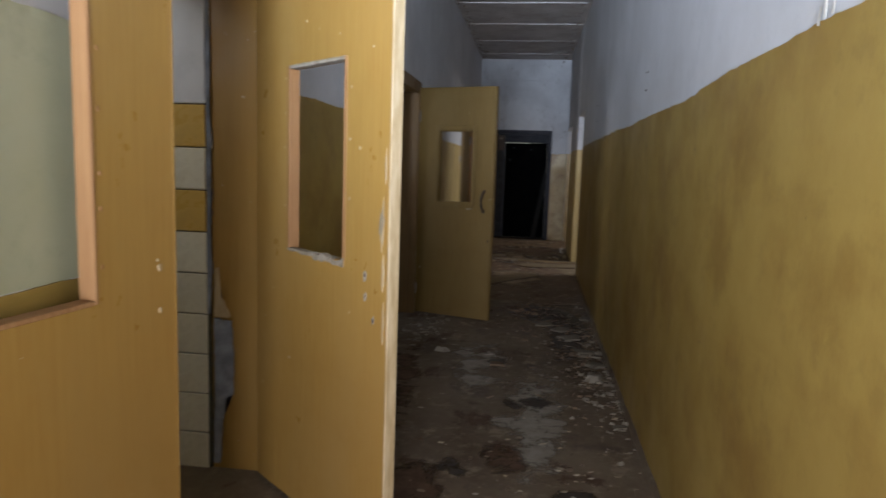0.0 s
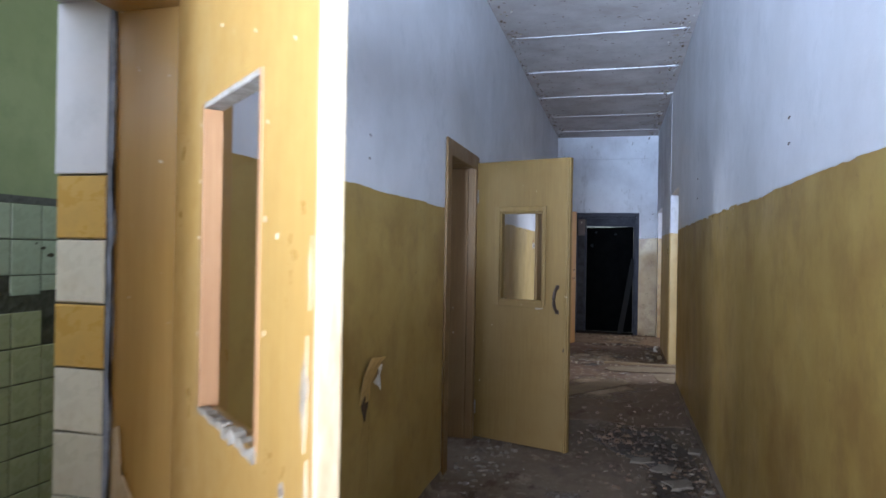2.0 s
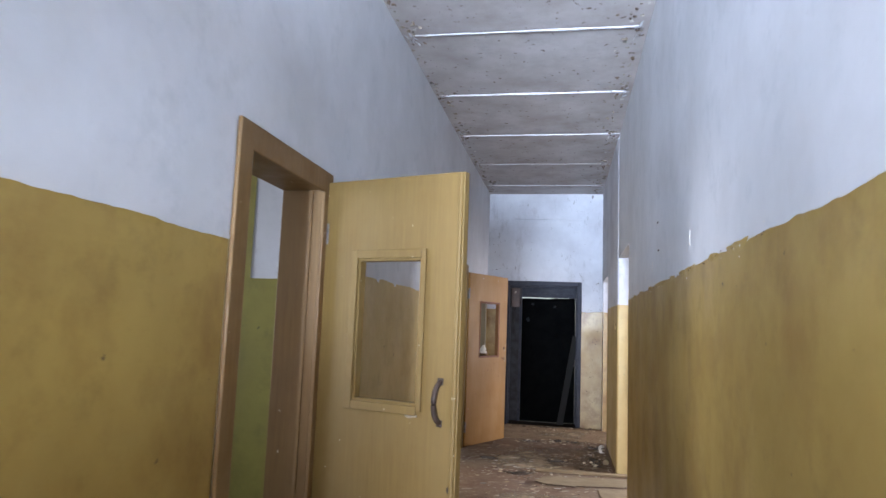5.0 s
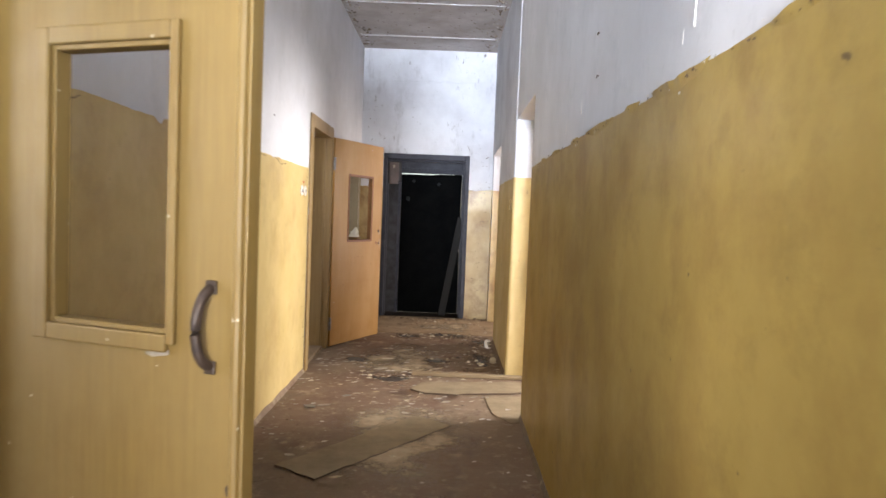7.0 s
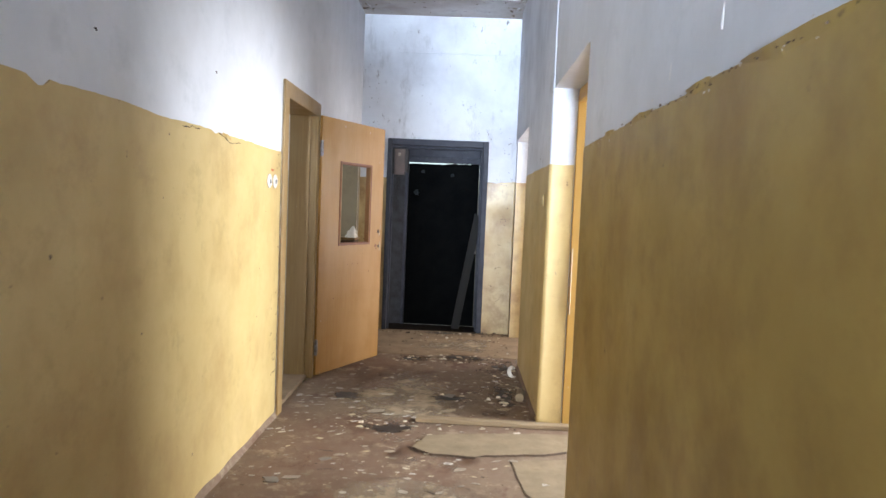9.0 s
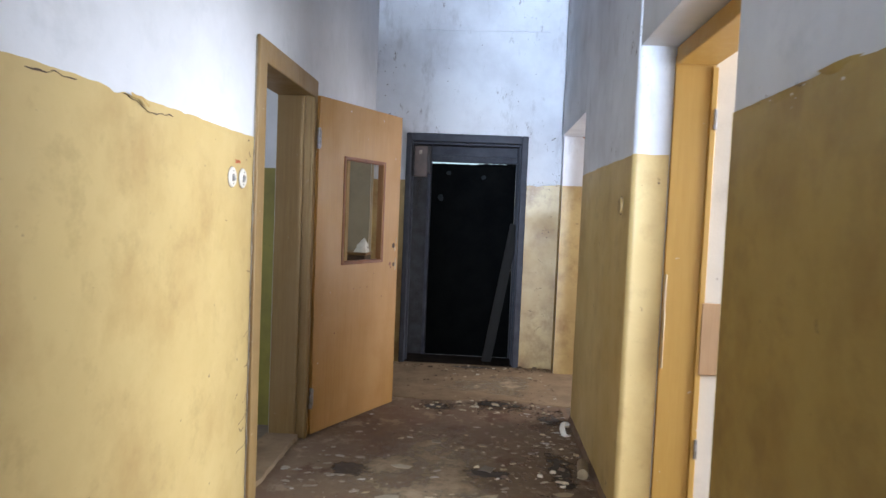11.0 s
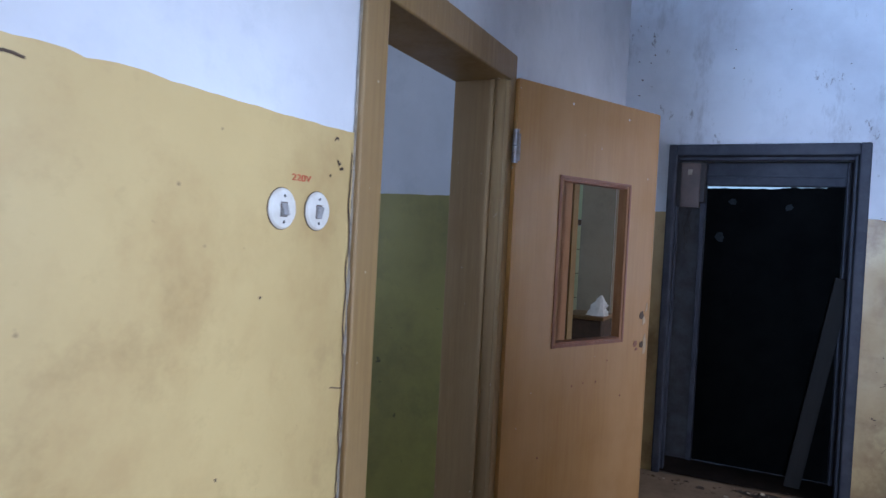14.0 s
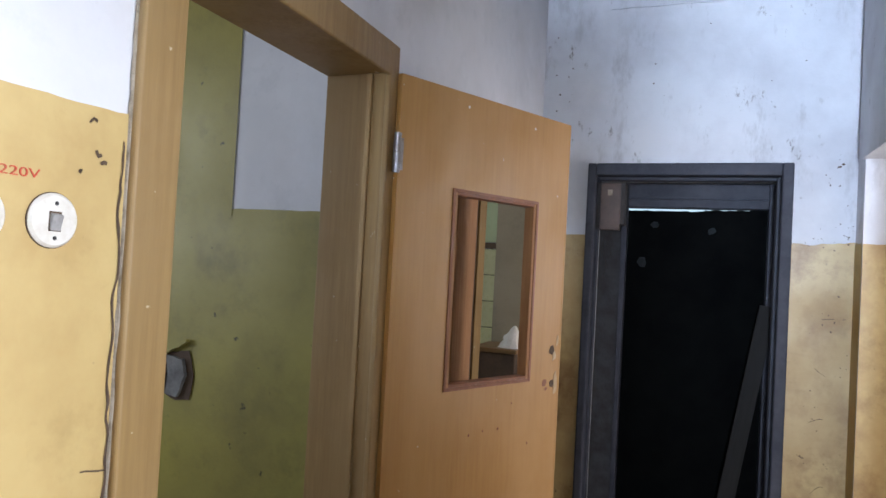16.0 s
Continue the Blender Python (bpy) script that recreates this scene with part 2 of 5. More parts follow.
    return m


M_RUSTPATCH = patchy("reddish brown grime", (0.060, 0.030, 0.016), (0.11, 0.065, 0.037), 3.6, 0.41, 0.53)
M_DARKPATCH = patchy("black damp grime", (0.022, 0.016, 0.012), (0.05, 0.036, 0.026), 7.0, 0.42, 0.50, 0.55)
M_PALEPATCH = patchy("grey plaster dust", (0.30, 0.275, 0.235), (0.23, 0.205, 0.17), 4.4, 0.45, 0.56, 0.95)
M_TANPATCH = patchy("pale dust", (0.40, 0.32, 0.215), (0.34, 0.26, 0.165), 2.6, 0.40, 0.62, 0.95)
M_BRIGHTFLAKE = piecewise("cream paint flakes", [(0.52, 0.45, 0.31), (0.42, 0.35, 0.22), (0.58, 0.53, 0.42), (0.34, 0.27, 0.16)], 0.8)
M_PINKPLASTER = simple("pinkish brown plaster", (0.36, 0.24, 0.19), (0.26, 0.16, 0.12), 14, 0.9, 0, 0.6)
M_BACKING = simple("blue grey backing", (0.31, 0.34, 0.41), (0.17, 0.18, 0.21), 16, 0.85, 0, 0.6)
M_SCREED = simple("pale dusty screed", (0.27, 0.195, 0.115), (0.18, 0.122, 0.07), 5, 0.9, 0, 0.5)
M_MORTAR = simple("grey mortar", (0.20, 0.20, 0.19), (0.11, 0.105, 0.10), 18, 0.9, 0, 0.8)
M_DARKMORTAR = simple("dark tile bed", (0.12, 0.115, 0.085), (0.06, 0.058, 0.042), 18, 0.9, 0, 0.8)
M_VENEER = veneer("ochre door veneer", (0.375, 0.226, 0.060), (0.315, 0.172, 0.040), (0.345, 0.21, 0.064), 0.34)
M_VENEER_OLD = veneer("faded olive door veneer", (0.205, 0.132, 0.034), (0.162, 0.098, 0.023), (0.188, 0.124, 0.037), 0.55)
M_VENEER_RED = veneer("orange door veneer", (0.41, 0.222, 0.055), (0.345, 0.172, 0.04), (0.445, 0.258, 0.09))
M_CASING = veneer("brown casing wood", (0.21, 0.122, 0.038), (0.15, 0.08, 0.024), (0.185, 0.112, 0.04), 0.5)
M_CASING_OCHRE = veneer("ochre casing wood", (0.31, 0.20, 0.07), (0.21, 0.125, 0.04), (0.28, 0.185, 0.075), 0.5)
M_ORANGE = veneer("orange painted jamb", (0.50, 0.305, 0.065), (0.44, 0.255, 0.048), (0.47, 0.28, 0.06), 0.5)
M_PINE = veneer("raw pine batten", (0.37, 0.20, 0.082), (0.25, 0.118, 0.045), (0.31, 0.16, 0.068), 0.7)
M_REDTRIM = veneer("reddish trim", (0.25, 0.095, 0.035), (0.17, 0.06, 0.025), (0.2, 0.08, 0.03), 0.5)
M_PALE = simple("pale chipped edge", (0.52, 0.41, 0.26), (0.36, 0.26, 0.13), 14, 0.6, 0, 0.3, (3, 3, 0.5))
M_BROKEN = simple("broken chipboard", (0.37, 0.32, 0.25), (0.16, 0.13, 0.09), 25, 0.9, 0, 0.9)
M_STEEL = simple("worn steel", (0.36, 0.36, 0.37), (0.20, 0.17, 0.14), 30, 0.45, 0.8, 0.2)
M_DARKMETAL = simple("dark bronze", (0.04, 0.028, 0.022), (0.075, 0.05, 0.035), 30, 0.5, 0.3, 0.2)
M_GREY = simple("grey blue enamel", (0.036, 0.040, 0.054), (0.06, 0.064, 0.08), 8, 0.6, 0, 0.2, gloss=0.2)
# Door's own green black, deepened to hold the shade of its recess.
M_DOOR_SHADE = simple("dark door sheet with recess shade", (0.0022, 0.0026, 0.003), (0.005, 0.0056, 0.0056), 5, 0.9, 0, 0.25, gloss=0.02)
# Plaster's colour is taken down to hold the shade inside the end doorway.
M_PLASTER_SHADE = simple("plaster darkened for recess shade", (0.055, 0.058, 0.065), (0.03, 0.03, 0.032), 12, 0.9, 0, 0.7)
M_FLOOR_SHADE = simple("black floor shade", (0.012, 0.009, 0.007), (0.022, 0.016, 0.012), 9, 0.9, 0, 0.6, gloss=0.1)
M_BRICKBITS = piecewise("reddish brick bits", [(0.34, 0.15, 0.09), (0.42, 0.22, 0.14), (0.25, 0.12, 0.08), (0.46, 0.34, 0.25)], 0.9)
# Scraps on the inner door, dimmed to match the shade there.
M_SCRAP_SHADE = simple("torn scrap darkened for recess shade", (0.026, 0.03, 0.034), (0.016, 0.019, 0.02), 30, 0.8, gloss=0.1)
M_BOX = simple("brown enamelled box", (0.09, 0.062, 0.05), (0.058, 0.041, 0.034), 10, 0.5)
M_BLACK = simple("black rubber", (0.018, 0.017, 0.017), (0.035, 0.03, 0.03), 20, 0.6)
M_PLATE = simple("yellowed white plastic", (0.72, 0.70, 0.64), (0.58, 0.54, 0.46), 20, 0.45, 0, 0.1)
M_ROCKER = simple("grey switch plastic", (0.36, 0.35, 0.34), (0.24, 0.23, 0.22), 40, 0.5, 0, 0.1)
M_RED = simple("red stencil paint", (0.55, 0.07, 0.035), (0.42, 0.10, 0.05), 60, 0.7)
M_BOARD = simple("dusty fibreboard", (0.25, 0.195, 0.118), (0.18, 0.133, 0.076), 6, 0.85, 0, 0.4)
M_BOARDEDGE = simple("dark wood edge", (0.10, 0.065, 0.04), (0.06, 0.04, 0.025), 12, 0.8)
M_PLANK = simple("grey weathered plank", (0.28, 0.21, 0.122), (0.19, 0.135, 0.075), 10, 0.8, 0, 0.4, (0.4, 5, 5))
# Weathered plank whose colour carries the end doorway's shade.
M_PLANK_SHADE = simple("weathered plank darkened for shade", (0.012, 0.0115, 0.011), (0.007, 0.0068, 0.0065), 10, 0.8, 0, 0.4, (5, 5, 0.4))
M_PLY = veneer("raw plywood", (0.42, 0.27, 0.14), (0.34, 0.20, 0.095), (0.38, 0.25, 0.13), 0.7)
M_PAPER = simple("torn painted paper", (0.52, 0.36, 0.13), (0.43, 0.28, 0.09), 14, 0.7)
M_WHITEPAPER = simple("white scrap", (0.74, 0.72, 0.68), (0.55, 0.52, 0.47), 14, 0.7)
M_FLAKES = piecewise("paint flakes", [(0.54, 0.51, 0.46), (0.30, 0.26, 0.20), (0.20, 0.155, 0.10), (0.42, 0.38, 0.31), (0.25, 0.20, 0.14), (0.58, 0.56, 0.52)], 0.8)
M_CRUMBS = piecewise("dark crumbs", [(0.05, 0.035, 0.025), (0.12, 0.08, 0.05), (0.19, 0.13, 0.08), (0.08, 0.055, 0.035)], 0.9)
M_CHUNK = piecewise("plaster chunks", [(0.19, 0.165, 0.13), (0.12, 0.10, 0.075), (0.26, 0.235, 0.195)], 0.9, 0.6)
M_TILE_Y = glazed("yellow glaze", (0.62, 0.40, 0.10), (0.45, 0.30, 0.09))
M_TILE_W = glazed("cream glaze", (0.74, 0.70, 0.56), (0.52, 0.46, 0.32))
M_TILE_G = glazed("pale green glaze", (0.50, 0.51, 0.29), (0.24, 0.22, 0.11))
M_TILE_CG = glazed("cream green glaze", (0.62, 0.60, 0.34), (0.45, 0.42, 0.22))
M_TILE_C = glazed("pale celadon glaze", (0.56, 0.63, 0.49), (0.34, 0.37, 0.25))


# ---- building blocks ----
def box(bm, x0, x1, y0, y1, z0, z1):
    v = [bm.verts.new(p) for p in ((x0, y0, z0), (x1, y0, z0), (x1, y1, z0), (x0, y1, z0), (x0, y0, z1), (x1, y0, z1), (x1, y1, z1), (x0, y1, z1))]
    for f in ((0, 3, 2, 1), (4, 5, 6, 7), (0, 1, 5, 4), (1, 2, 6, 5), (2, 3, 7, 6), (3, 0, 4, 7)):
        bm.faces.new([v[i] for i in f])
    return v


def bevelled(bm, width, segments=2):
    bmesh.ops.bevel(bm, geom=bm.edges[:], offset=width, segments=segments, affect="EDGES", profile=0.5)


def bbox(x0, x1, y0, y1, z0, z1, width=0.004, segments=2):
    bm = bmesh.new()
    box(bm, x0, x1, y0, y1, z0, z1)
    bevelled(bm, width, segments)
    return bm


def mesh_of(name, bm, material):
    bmesh.ops.recalc_face_normals(bm, faces=bm.faces[:])
    me = bpy.data.meshes.new(name)
    bm.to_mesh(me)
    bm.free()
    me.materials.append(material)
    return me


def part(name, bm, material, parent, label=""):
    o = new(name, mesh_of(name, bm, material))
    o.parent = parent
    return tagged(o, label)


def thing(name, bm, material, label, category, group=""):
    return tagged(new(name, mesh_of(name, bm, material)), label, category, group)


def structure(name, bm, material, label):
    return tagged(new(name, mesh_of(name, bm, material)), label, "", "", "structure")


def holder(name, m, label, category, group=""):
    o = new(name)
    o.empty_display_size = 0.1
    o.matrix_world = m
    return tagged(o, label, category, group)


def boxes(name, rows, material, label):
    bm = bmesh.new()
    for r in rows:
        box(bm, *r)
    return structure(name, bm, material, label)


def tube(path, radius, sides=8):
    """A round bar along a path, with closed ends."""
    bm = bmesh.new()
    rings = []
    pts = [Vector(p) for p in path]
    for i, p in enumerate(pts):
        d = (pts[min(i + 1, len(pts) - 1)] - pts[max(i - 1, 0)]).normalized()
        q = d.to_track_quat("Z", "Y")
        rings.append([bm.verts.new(p + q @ Vector((radius * math.cos(a), radius * math.sin(a), 0))) for a in (2 * math.pi * k / sides for k in range(sides))])
    for a, b in zip(rings, rings[1:]):
        for k in range(sides):
            bm.faces.new((a[k], a[(k + 1) % sides], b[(k + 1) % sides], b[k]))
    bm.faces.new(rings[0][::-1])
    bm.faces.new(rings[-1])
    return bm


def disc(radius, depth, sides=32, bevel=0.003):
    """A round plate in the xz plane, its face towards -y."""
    bm = bmesh.new()
    prof = ((radius, 0.0), (radius, -depth + bevel), (radius - bevel, -depth))
    rings = [[bm.verts.new((r * math.cos(2 * math.pi * k / sides), y, r * math.sin(2 * math.pi * k / sides))) for k in range(sides)] for r, y in prof]
    for a, b in zip(rings, rings[1:]):
        for k in range(sides):
            bm.faces.new((a[k], a[(k + 1) % sides], b[(k + 1) % sides], b[k]))
    bm.faces.new(rings[-1])
    bm.faces.new(rings[0][::-1])
    return bm


def sheet(points, thick, z0=0.0, lift=0.004, seed=1):
    """A flat sheet with an uneven outline that lies on the floor."""
    rnd = random.Random(seed)
    ring = []
    n = len(points)
    for i in range(n):
        a, b = Vector((*points[i], 0)), Vector((*points[(i + 1) % n], 0))
        steps = max(1, int((b - a).length / 0.05))
        for k in range(steps):
            p = a.lerp(b, k / steps)
            j = 0.006 if k else 0.0
            ring.append(p + Vector((rnd.uniform(-j, j), rnd.uniform(-j, j), 0)))
    bm = bmesh.new()
    low = [bm.verts.new((p.x, p.y, z0 + lift * noise.noise(p * 4))) for p in ring]
    top = [bm.verts.new((p.x, p.y, z0 + thick + lift * noise.noise(p * 4))) for p in ring]
    bm.faces.new(top)
    bm.faces.new(low[::-1])
    for i in range(len(ring)):
        j = (i + 1) % len(ring)
        bm.faces.new((low[i], low[j], top[j], top[i]))
    bmesh.ops.triangulate(bm, faces=[f for f in bm.faces if len(f.verts) > 4])
    return bm


def board_sheet(points, thick, z0, lift, seed, top, side, label):
    o = thing("fibreboard_sheet", sheet(points, thick, z0, lift, seed), top, label, "board")
    o.data.materials.append(side)
    for p in o.data.polygons:
        p.material_index = 1 if abs(p.normal.z) < 0.5 else 0
    return o


PAINT = 1.666


def dado(name, a, b, out, material, label, top=PAINT, rough=0.006, z0=0.0, seed=0, chips=0.0, fall=None):
    """A coat of thick paint from the floor to an uneven upper edge, on the wall from a to b (plan points), proud of it along out."""
    bm = bmesh.new()
    a, b, out = Vector((*a, 0)), Vector((*b, 0)), Vector((*out, 0))
    n = max(2, int((b - a).length / 0.025))
    proud = out * 0.003
    rows = []
    for i in range(n + 1):
        p = a.lerp(b, i / n)
        q = p * 3.1 + Vector((seed * 7.3, 0, 0))
        h = top + rough * (noise.noise(q) * 1.6 + noise.noise(q * 6) * 0.7)
        h -= fall(p.y) if fall else 0.0
        c = noise.noise(q * 2.3 + Vector((0, 0, 5)))
        if chips and c > 0.30:
            h -= chips * (c - 0.30) * 4 * (0.6 + 0.4 * noise.noise(q * 15))
        curl = proud * (1 + max(0.0, noise.noise(q * 3 + Vector((0, 0, 9)))) * 2.2)
        rows.append([bm.verts.new(p + proud + Vector((0, 0, z0))), bm.verts.new(p + proud + Vector((0, 0, h - 0.02))), bm.verts.new(p + curl + Vector((0, 0, h))), bm.verts.new(p + Vector((0, 0, h)))])
    for r, s in zip(rows, rows[1:]):
        for k in range(3):
            bm.faces.new((r[k], s[k], s[k + 1], r[k + 1]))
    return structure(name, bm, material, label)


# ---- the setting ----
XL, XR, XR2, YE, H = -1.0, 0.655, 0.672, 13.0, 3.41


def xr(y):
    """The near right wall runs a hair off square."""
    return 0.643 + 0.0036 * y


X0, X1, Y0, Y1 = -3.7, 4.5, -2.4, 13.0

floor = boxes("floor", [(X0, X1, Y0, YE + 0.42, -0.12, 0.0)], M_FLOOR, "worn brown floor under dust, stains and plaster dirt")
screed = structure("floor_screed", sheet([(-1.0, 11.86), (-0.3, 11.80), (0.2, 11.88), (0.68, 11.80), (1.6, 11.85), (1.6, 12.99), (-0.99, 12.99)], 0.006, 0.0, 0.0, 3), M_SCREED, "pale dusty strip of bare screed before the end door")

structure("floor_linoleum", sheet([(-1.21, 6.9), (-0.6, 6.75), (-0.1, 6.95), (0.25, 6.8), (0.66, 6.95), (0.67, 8.81), (1.3, 8.81), (1.3, 10.0), (0.67, 10.0), (0.67, 11.86), (-0.1, 11.90), (-0.5, 11.84), (-1.0, 11.88), (-1.0, 10.84), (-1.21, 10.84), (-1.21, 9.98), (-1.0, 9.98), (-1.0, 6.9)], 0.0012, 0.0004, 0.0, 13), M_LINO, "tan floor covering, worn and dusty")

# ceiling slabs with filled joints
bm = bmesh.new()
joints = [7.42 + 1.237 * k for k in range(-10, 5)]
edges = [Y0] + joints + [YE + 0.2]
for a, b in zip(edges, edges[1:]):
    sag = 0.004 * math.sin(a * 3.7)
    box(bm, X0, X1, a + 0.006, b - 0.006, H + sag, H + 0.16)
box(bm, X0, X1, Y0, YE + 0.2, H + 0.03, H + 0.2)
ceiling = structure("ceiling", bm, M_CEIL, "stained limewashed ceiling of concrete slabs with peeling paint")
bm = bmesh.new()
for j in joints:
    prev = None
    for i in range(34):
        x = XL + 0.05 + (XR2 - XL - 0.09) * i / 33
        w = 0.013 + 0.010 * noise.noise(Vector((x * 5, j, 0)))
        d = 0.009 + 0.006 * noise.noise(Vector((x * 4, j, 3)))
        row = [bm.verts.new((x, j - w, H + 0.006)), bm.verts.new((x, j - w * 0.6, H - d)), bm.verts.new((x, j + w * 0.6, H - d)), bm.verts.new((x, j + w, H + 0.006))]
        if prev:
            for k in range(3):
                bm.faces.new((prev[k], row[k], row[k + 1], prev[k + 1]))
        prev = row
structure("ceiling_joint_trim", bm, M_JOINT, "white filler strips along the ceiling joints")

# corridor's left wall: thick beside the washroom, thinner past it
TL, TK = -1.215, -1.475
DOOR_A, DOOR_B, DOOR_2, DOOR_3, DOOR_4 = (-0.20, 0.66), (1.84, 2.775), (5.28, 6.10), (9.93, 10.845), (11.90, 12.87)
HEAD = 2.075
rows = []
y = Y0
for (a, b) in (DOOR_A, DOOR_B):
    rows += [(TK, XL, y, a, 0, H), (TK, XL, a, b, HEAD, H)]
    y = b
rows.append((TK, XL, y, 4.05, 0, H))
y = 4.05
for (a, b) in (DOOR_2, DOOR_3, DOOR_4):
    rows += [(TL, XL, y, a, 0, H), (TL, XL, a, b, HEAD, H)]
    y = b
rows.append((TL, XL, y, YE, 0, H))
wall_left = boxes("wall_left", rows, M_WHITE, "whitewashed corridor wall with door openings")

# corridor's right wall and its two openings
bm = bmesh.new()
for v in box(bm, 0.0, 1.16, Y0, 8.81, 0, H) + box(bm, 0.0, 1.16, 8.81, 9.983, 2.14, H):
    if v.co.x < 1:
        v.co.x = xr(v.co.y)
wall_right = structure("wall_right", bm, M_WHITE, "whitewashed corridor wall, rough above the paint line")
bm = bmesh.new()
v = box(bm, XR2, 1.10, 9.985, 11.50, 0, H)
edge = [e for e in bm.edges if all(abs(w.co.x - XR2) < 1e-6 and abs(w.co.y - 9.985) < 1e-6 for w in e.verts)]
bmesh.ops.bevel(bm, geom=edge, offset=0.022, segments=4, affect="EDGES", profile=0.5)
box(bm, XR2 + 0.001, 1.10, 11.50, 12.84, 2.09, H)
box(bm, 0.69, 1.10, 12.84, 13.0, 0, H)
wall_right_far = structure("wall_right_far", bm, M_WHITE_END, "stretch of corridor wall between the two side openings")

# end wall with its deep doorway
EL, ER, ETOP = -0.67, 0.345, 2.03
boxes("wall_end", [(-2.42, EL, YE, YE + 0.42, 0, H), (ER, 1.6, YE, YE + 0.42, 0, H), (EL, ER, YE, YE + 0.42, ETOP, H)], M_WHITE_END, "stained white end wall with scratches and mould")
bm = bmesh.new()
prev = None
for i in range(40):
    x = -0.62 + 1.15 * i / 39
    z = 3.02 + 0.006 * noise.noise(Vector((x * 7, 0, 0)))
    row = [bm.verts.new((x, YE + 0.001, z + 0.006)), bm.verts.new((x, YE - 0.007, z)), bm.verts.new((x, YE + 0.001, z - 0.005))]
    if prev:
        for k in range(2):
            bm.faces.new((prev[k], row[k], row[k + 1], prev[k + 1]))
    prev = row
structure("wall_end_ridge_trim", bm, M_WHITE_END, "thin plaster ridge across the end wall")

# rooms round the corridor
# Unseen rear wall; its opening is added for the rear fill lamps.
boxes("wall_rear", [(XL - 0.4, -0.6, Y0 - 0.2, Y0, 0, H), (0.6, 1.2, Y0 - 0.2, Y0, 0, H), (-0.6, 0.6, Y0 - 0.2, Y0, 0, 0.35), (-0.6, 0.6, Y0 - 0.2, Y0, 1.75, H)], M_WHITE, "plain white wall out of view, with an opening added for the rear fill lamps")
# Unseen outer wall; both window openings are assumed.
boxes("wall_west", [(X0 - 0.2, X0, Y0, 4.6, 0, H), (X0 - 0.2, X0, 6.2, 8.5, 0, H), (X0 - 0.2, X0, 10.3, YE, 0, H), (X0 - 0.2, X0, 4.6, 6.2, 0, 0.9), (X0 - 0.2, X0, 4.6, 6.2, 2.7, H), (X0 - 0.2, X0, 8.5, 10.3, 0, 0.9), (X0 - 0.2, X0, 8.5, 10.3, 2.7, H)], M_WHITE, "plain outer wall out of view, with assumed openings for the room lamps")
boxes("wall_east", [(X1, X1 + 0.2, Y0, 8.2, 0, H), (X1, X1 + 0.2, 10.7, YE + 0.4, 0, H), (X1, X1 + 0.2, 8.2, 10.7, 0, 0.85), (X1, X1 + 0.2, 8.2, 10.7, 2.65, H)], M_WHITE, "plain outer wall with a wide window opening")
boxes("wall_right_room_far", [(1.10, X1, 11.46, 11.56, 0, H)], M_CREAMWALL, "sunlit cream wall of the side room")
boxes("wall_right_room_near", [(1.16, X1, 6.4, 6.5, 0, H)], M_WHITE, "white wall of the side room")
boxes("wall_passage_far", [(1.10, X1, 12.9, 13.05, 0, H)], M_WHITE, "white wall of the side passage")
boxes("wall_room_a_far", [(X0, TK, 1.02, 1.12, 0, H)], M_WHITE, "plain partition wall")
WX, WY = -2.57, 3.90
wash_w = boxes("wall_washroom_side", [(WX - 0.1, WX, 1.12, WY + 0.1, 0, H)], M_GREEN, "green washroom wall above broken tiling")
wash_n = boxes("wall_washroom_back", [(WX, TK, WY, WY + 0.1, 0, H)], M_GREEN, "green washroom back wall above old tiling")
boxes("wall_middle_room_far", [(X0, TL, 6.36, 6.46, 0, H)], M_WHITE, "white wall of the room behind the middle door")
boxes("wall_middle_room_near", [(X0, TL, 4.03, 4.13, 0, H)], M_WHITE, "white wall of the middle room")
boxes("wall_far_room_far", [(X0, TL, 11.02, 11.12, 0, H)], M_WHITE, "white wall of the room behind the orange door")
boxes("wall_far_room_near", [(X0, TL, 8.0, 8.1, 0, H)], M_WHITE, "white wall of the far room")
tiled_w = boxes("wall_tiled_room", [(-2.42, -2.32, 11.12, YE, 0, H)], M_GREEN, "yellow green wall above white tiling")

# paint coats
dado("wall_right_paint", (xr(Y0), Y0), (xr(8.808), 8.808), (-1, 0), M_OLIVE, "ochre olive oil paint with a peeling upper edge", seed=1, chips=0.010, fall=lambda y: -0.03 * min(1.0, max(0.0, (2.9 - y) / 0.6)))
dado("wall_right_end_paint", (xr(8.81) - 0.003, 8.811), (0.80, 8.811), (0, 1), M_YELLOW_DAYLIT, "yellow oil paint on the opening's side, paled for daylight", seed=2)
R = 0.022
arc = [(XR2 + R - R * math.sin(q), 9.985 + R - R * math.cos(q)) for q in (k * math.pi / 12 for k in range(7))]
bm = bmesh.new()
line = [(0.825, 9.985), (0.76, 9.985)] + arc + [(XR2, 10.02 + 0.03 * k) for k in range(50)]
prev = None
for k, p in enumerate(line):
    a, b = Vector(line[max(0, k - 1)]), Vector(line[min(len(line) - 1, k + 1)])
    d = (b - a).normalized()
    n = Vector((-d.y, d.x)) * 0.003 if d.y < -0.001 else Vector((-abs(d.y), -abs(d.x))) * 0.003
    q = Vector((p[0] * 3, p[1] * 3, 4))
    h = PAINT + 0.006 * (noise.noise(q) * 1.6 + noise.noise(q * 6))
    row = [bm.verts.new((p[0] + n.x, p[1] + n.y, 0)), bm.verts.new((p[0] + n.x, p[1] + n.y, h)), bm.verts.new((p[0], p[1], h))]
    if prev:
        for m in range(2):
            bm.faces.new((prev[m], row[m], row[m + 1], prev[m + 1]))
    prev = row
structure("wall_right_far_paint", bm, M_YELLOW_DAYLIT, "yellow olive oil paint round the opening's worn corner, paled for daylight")
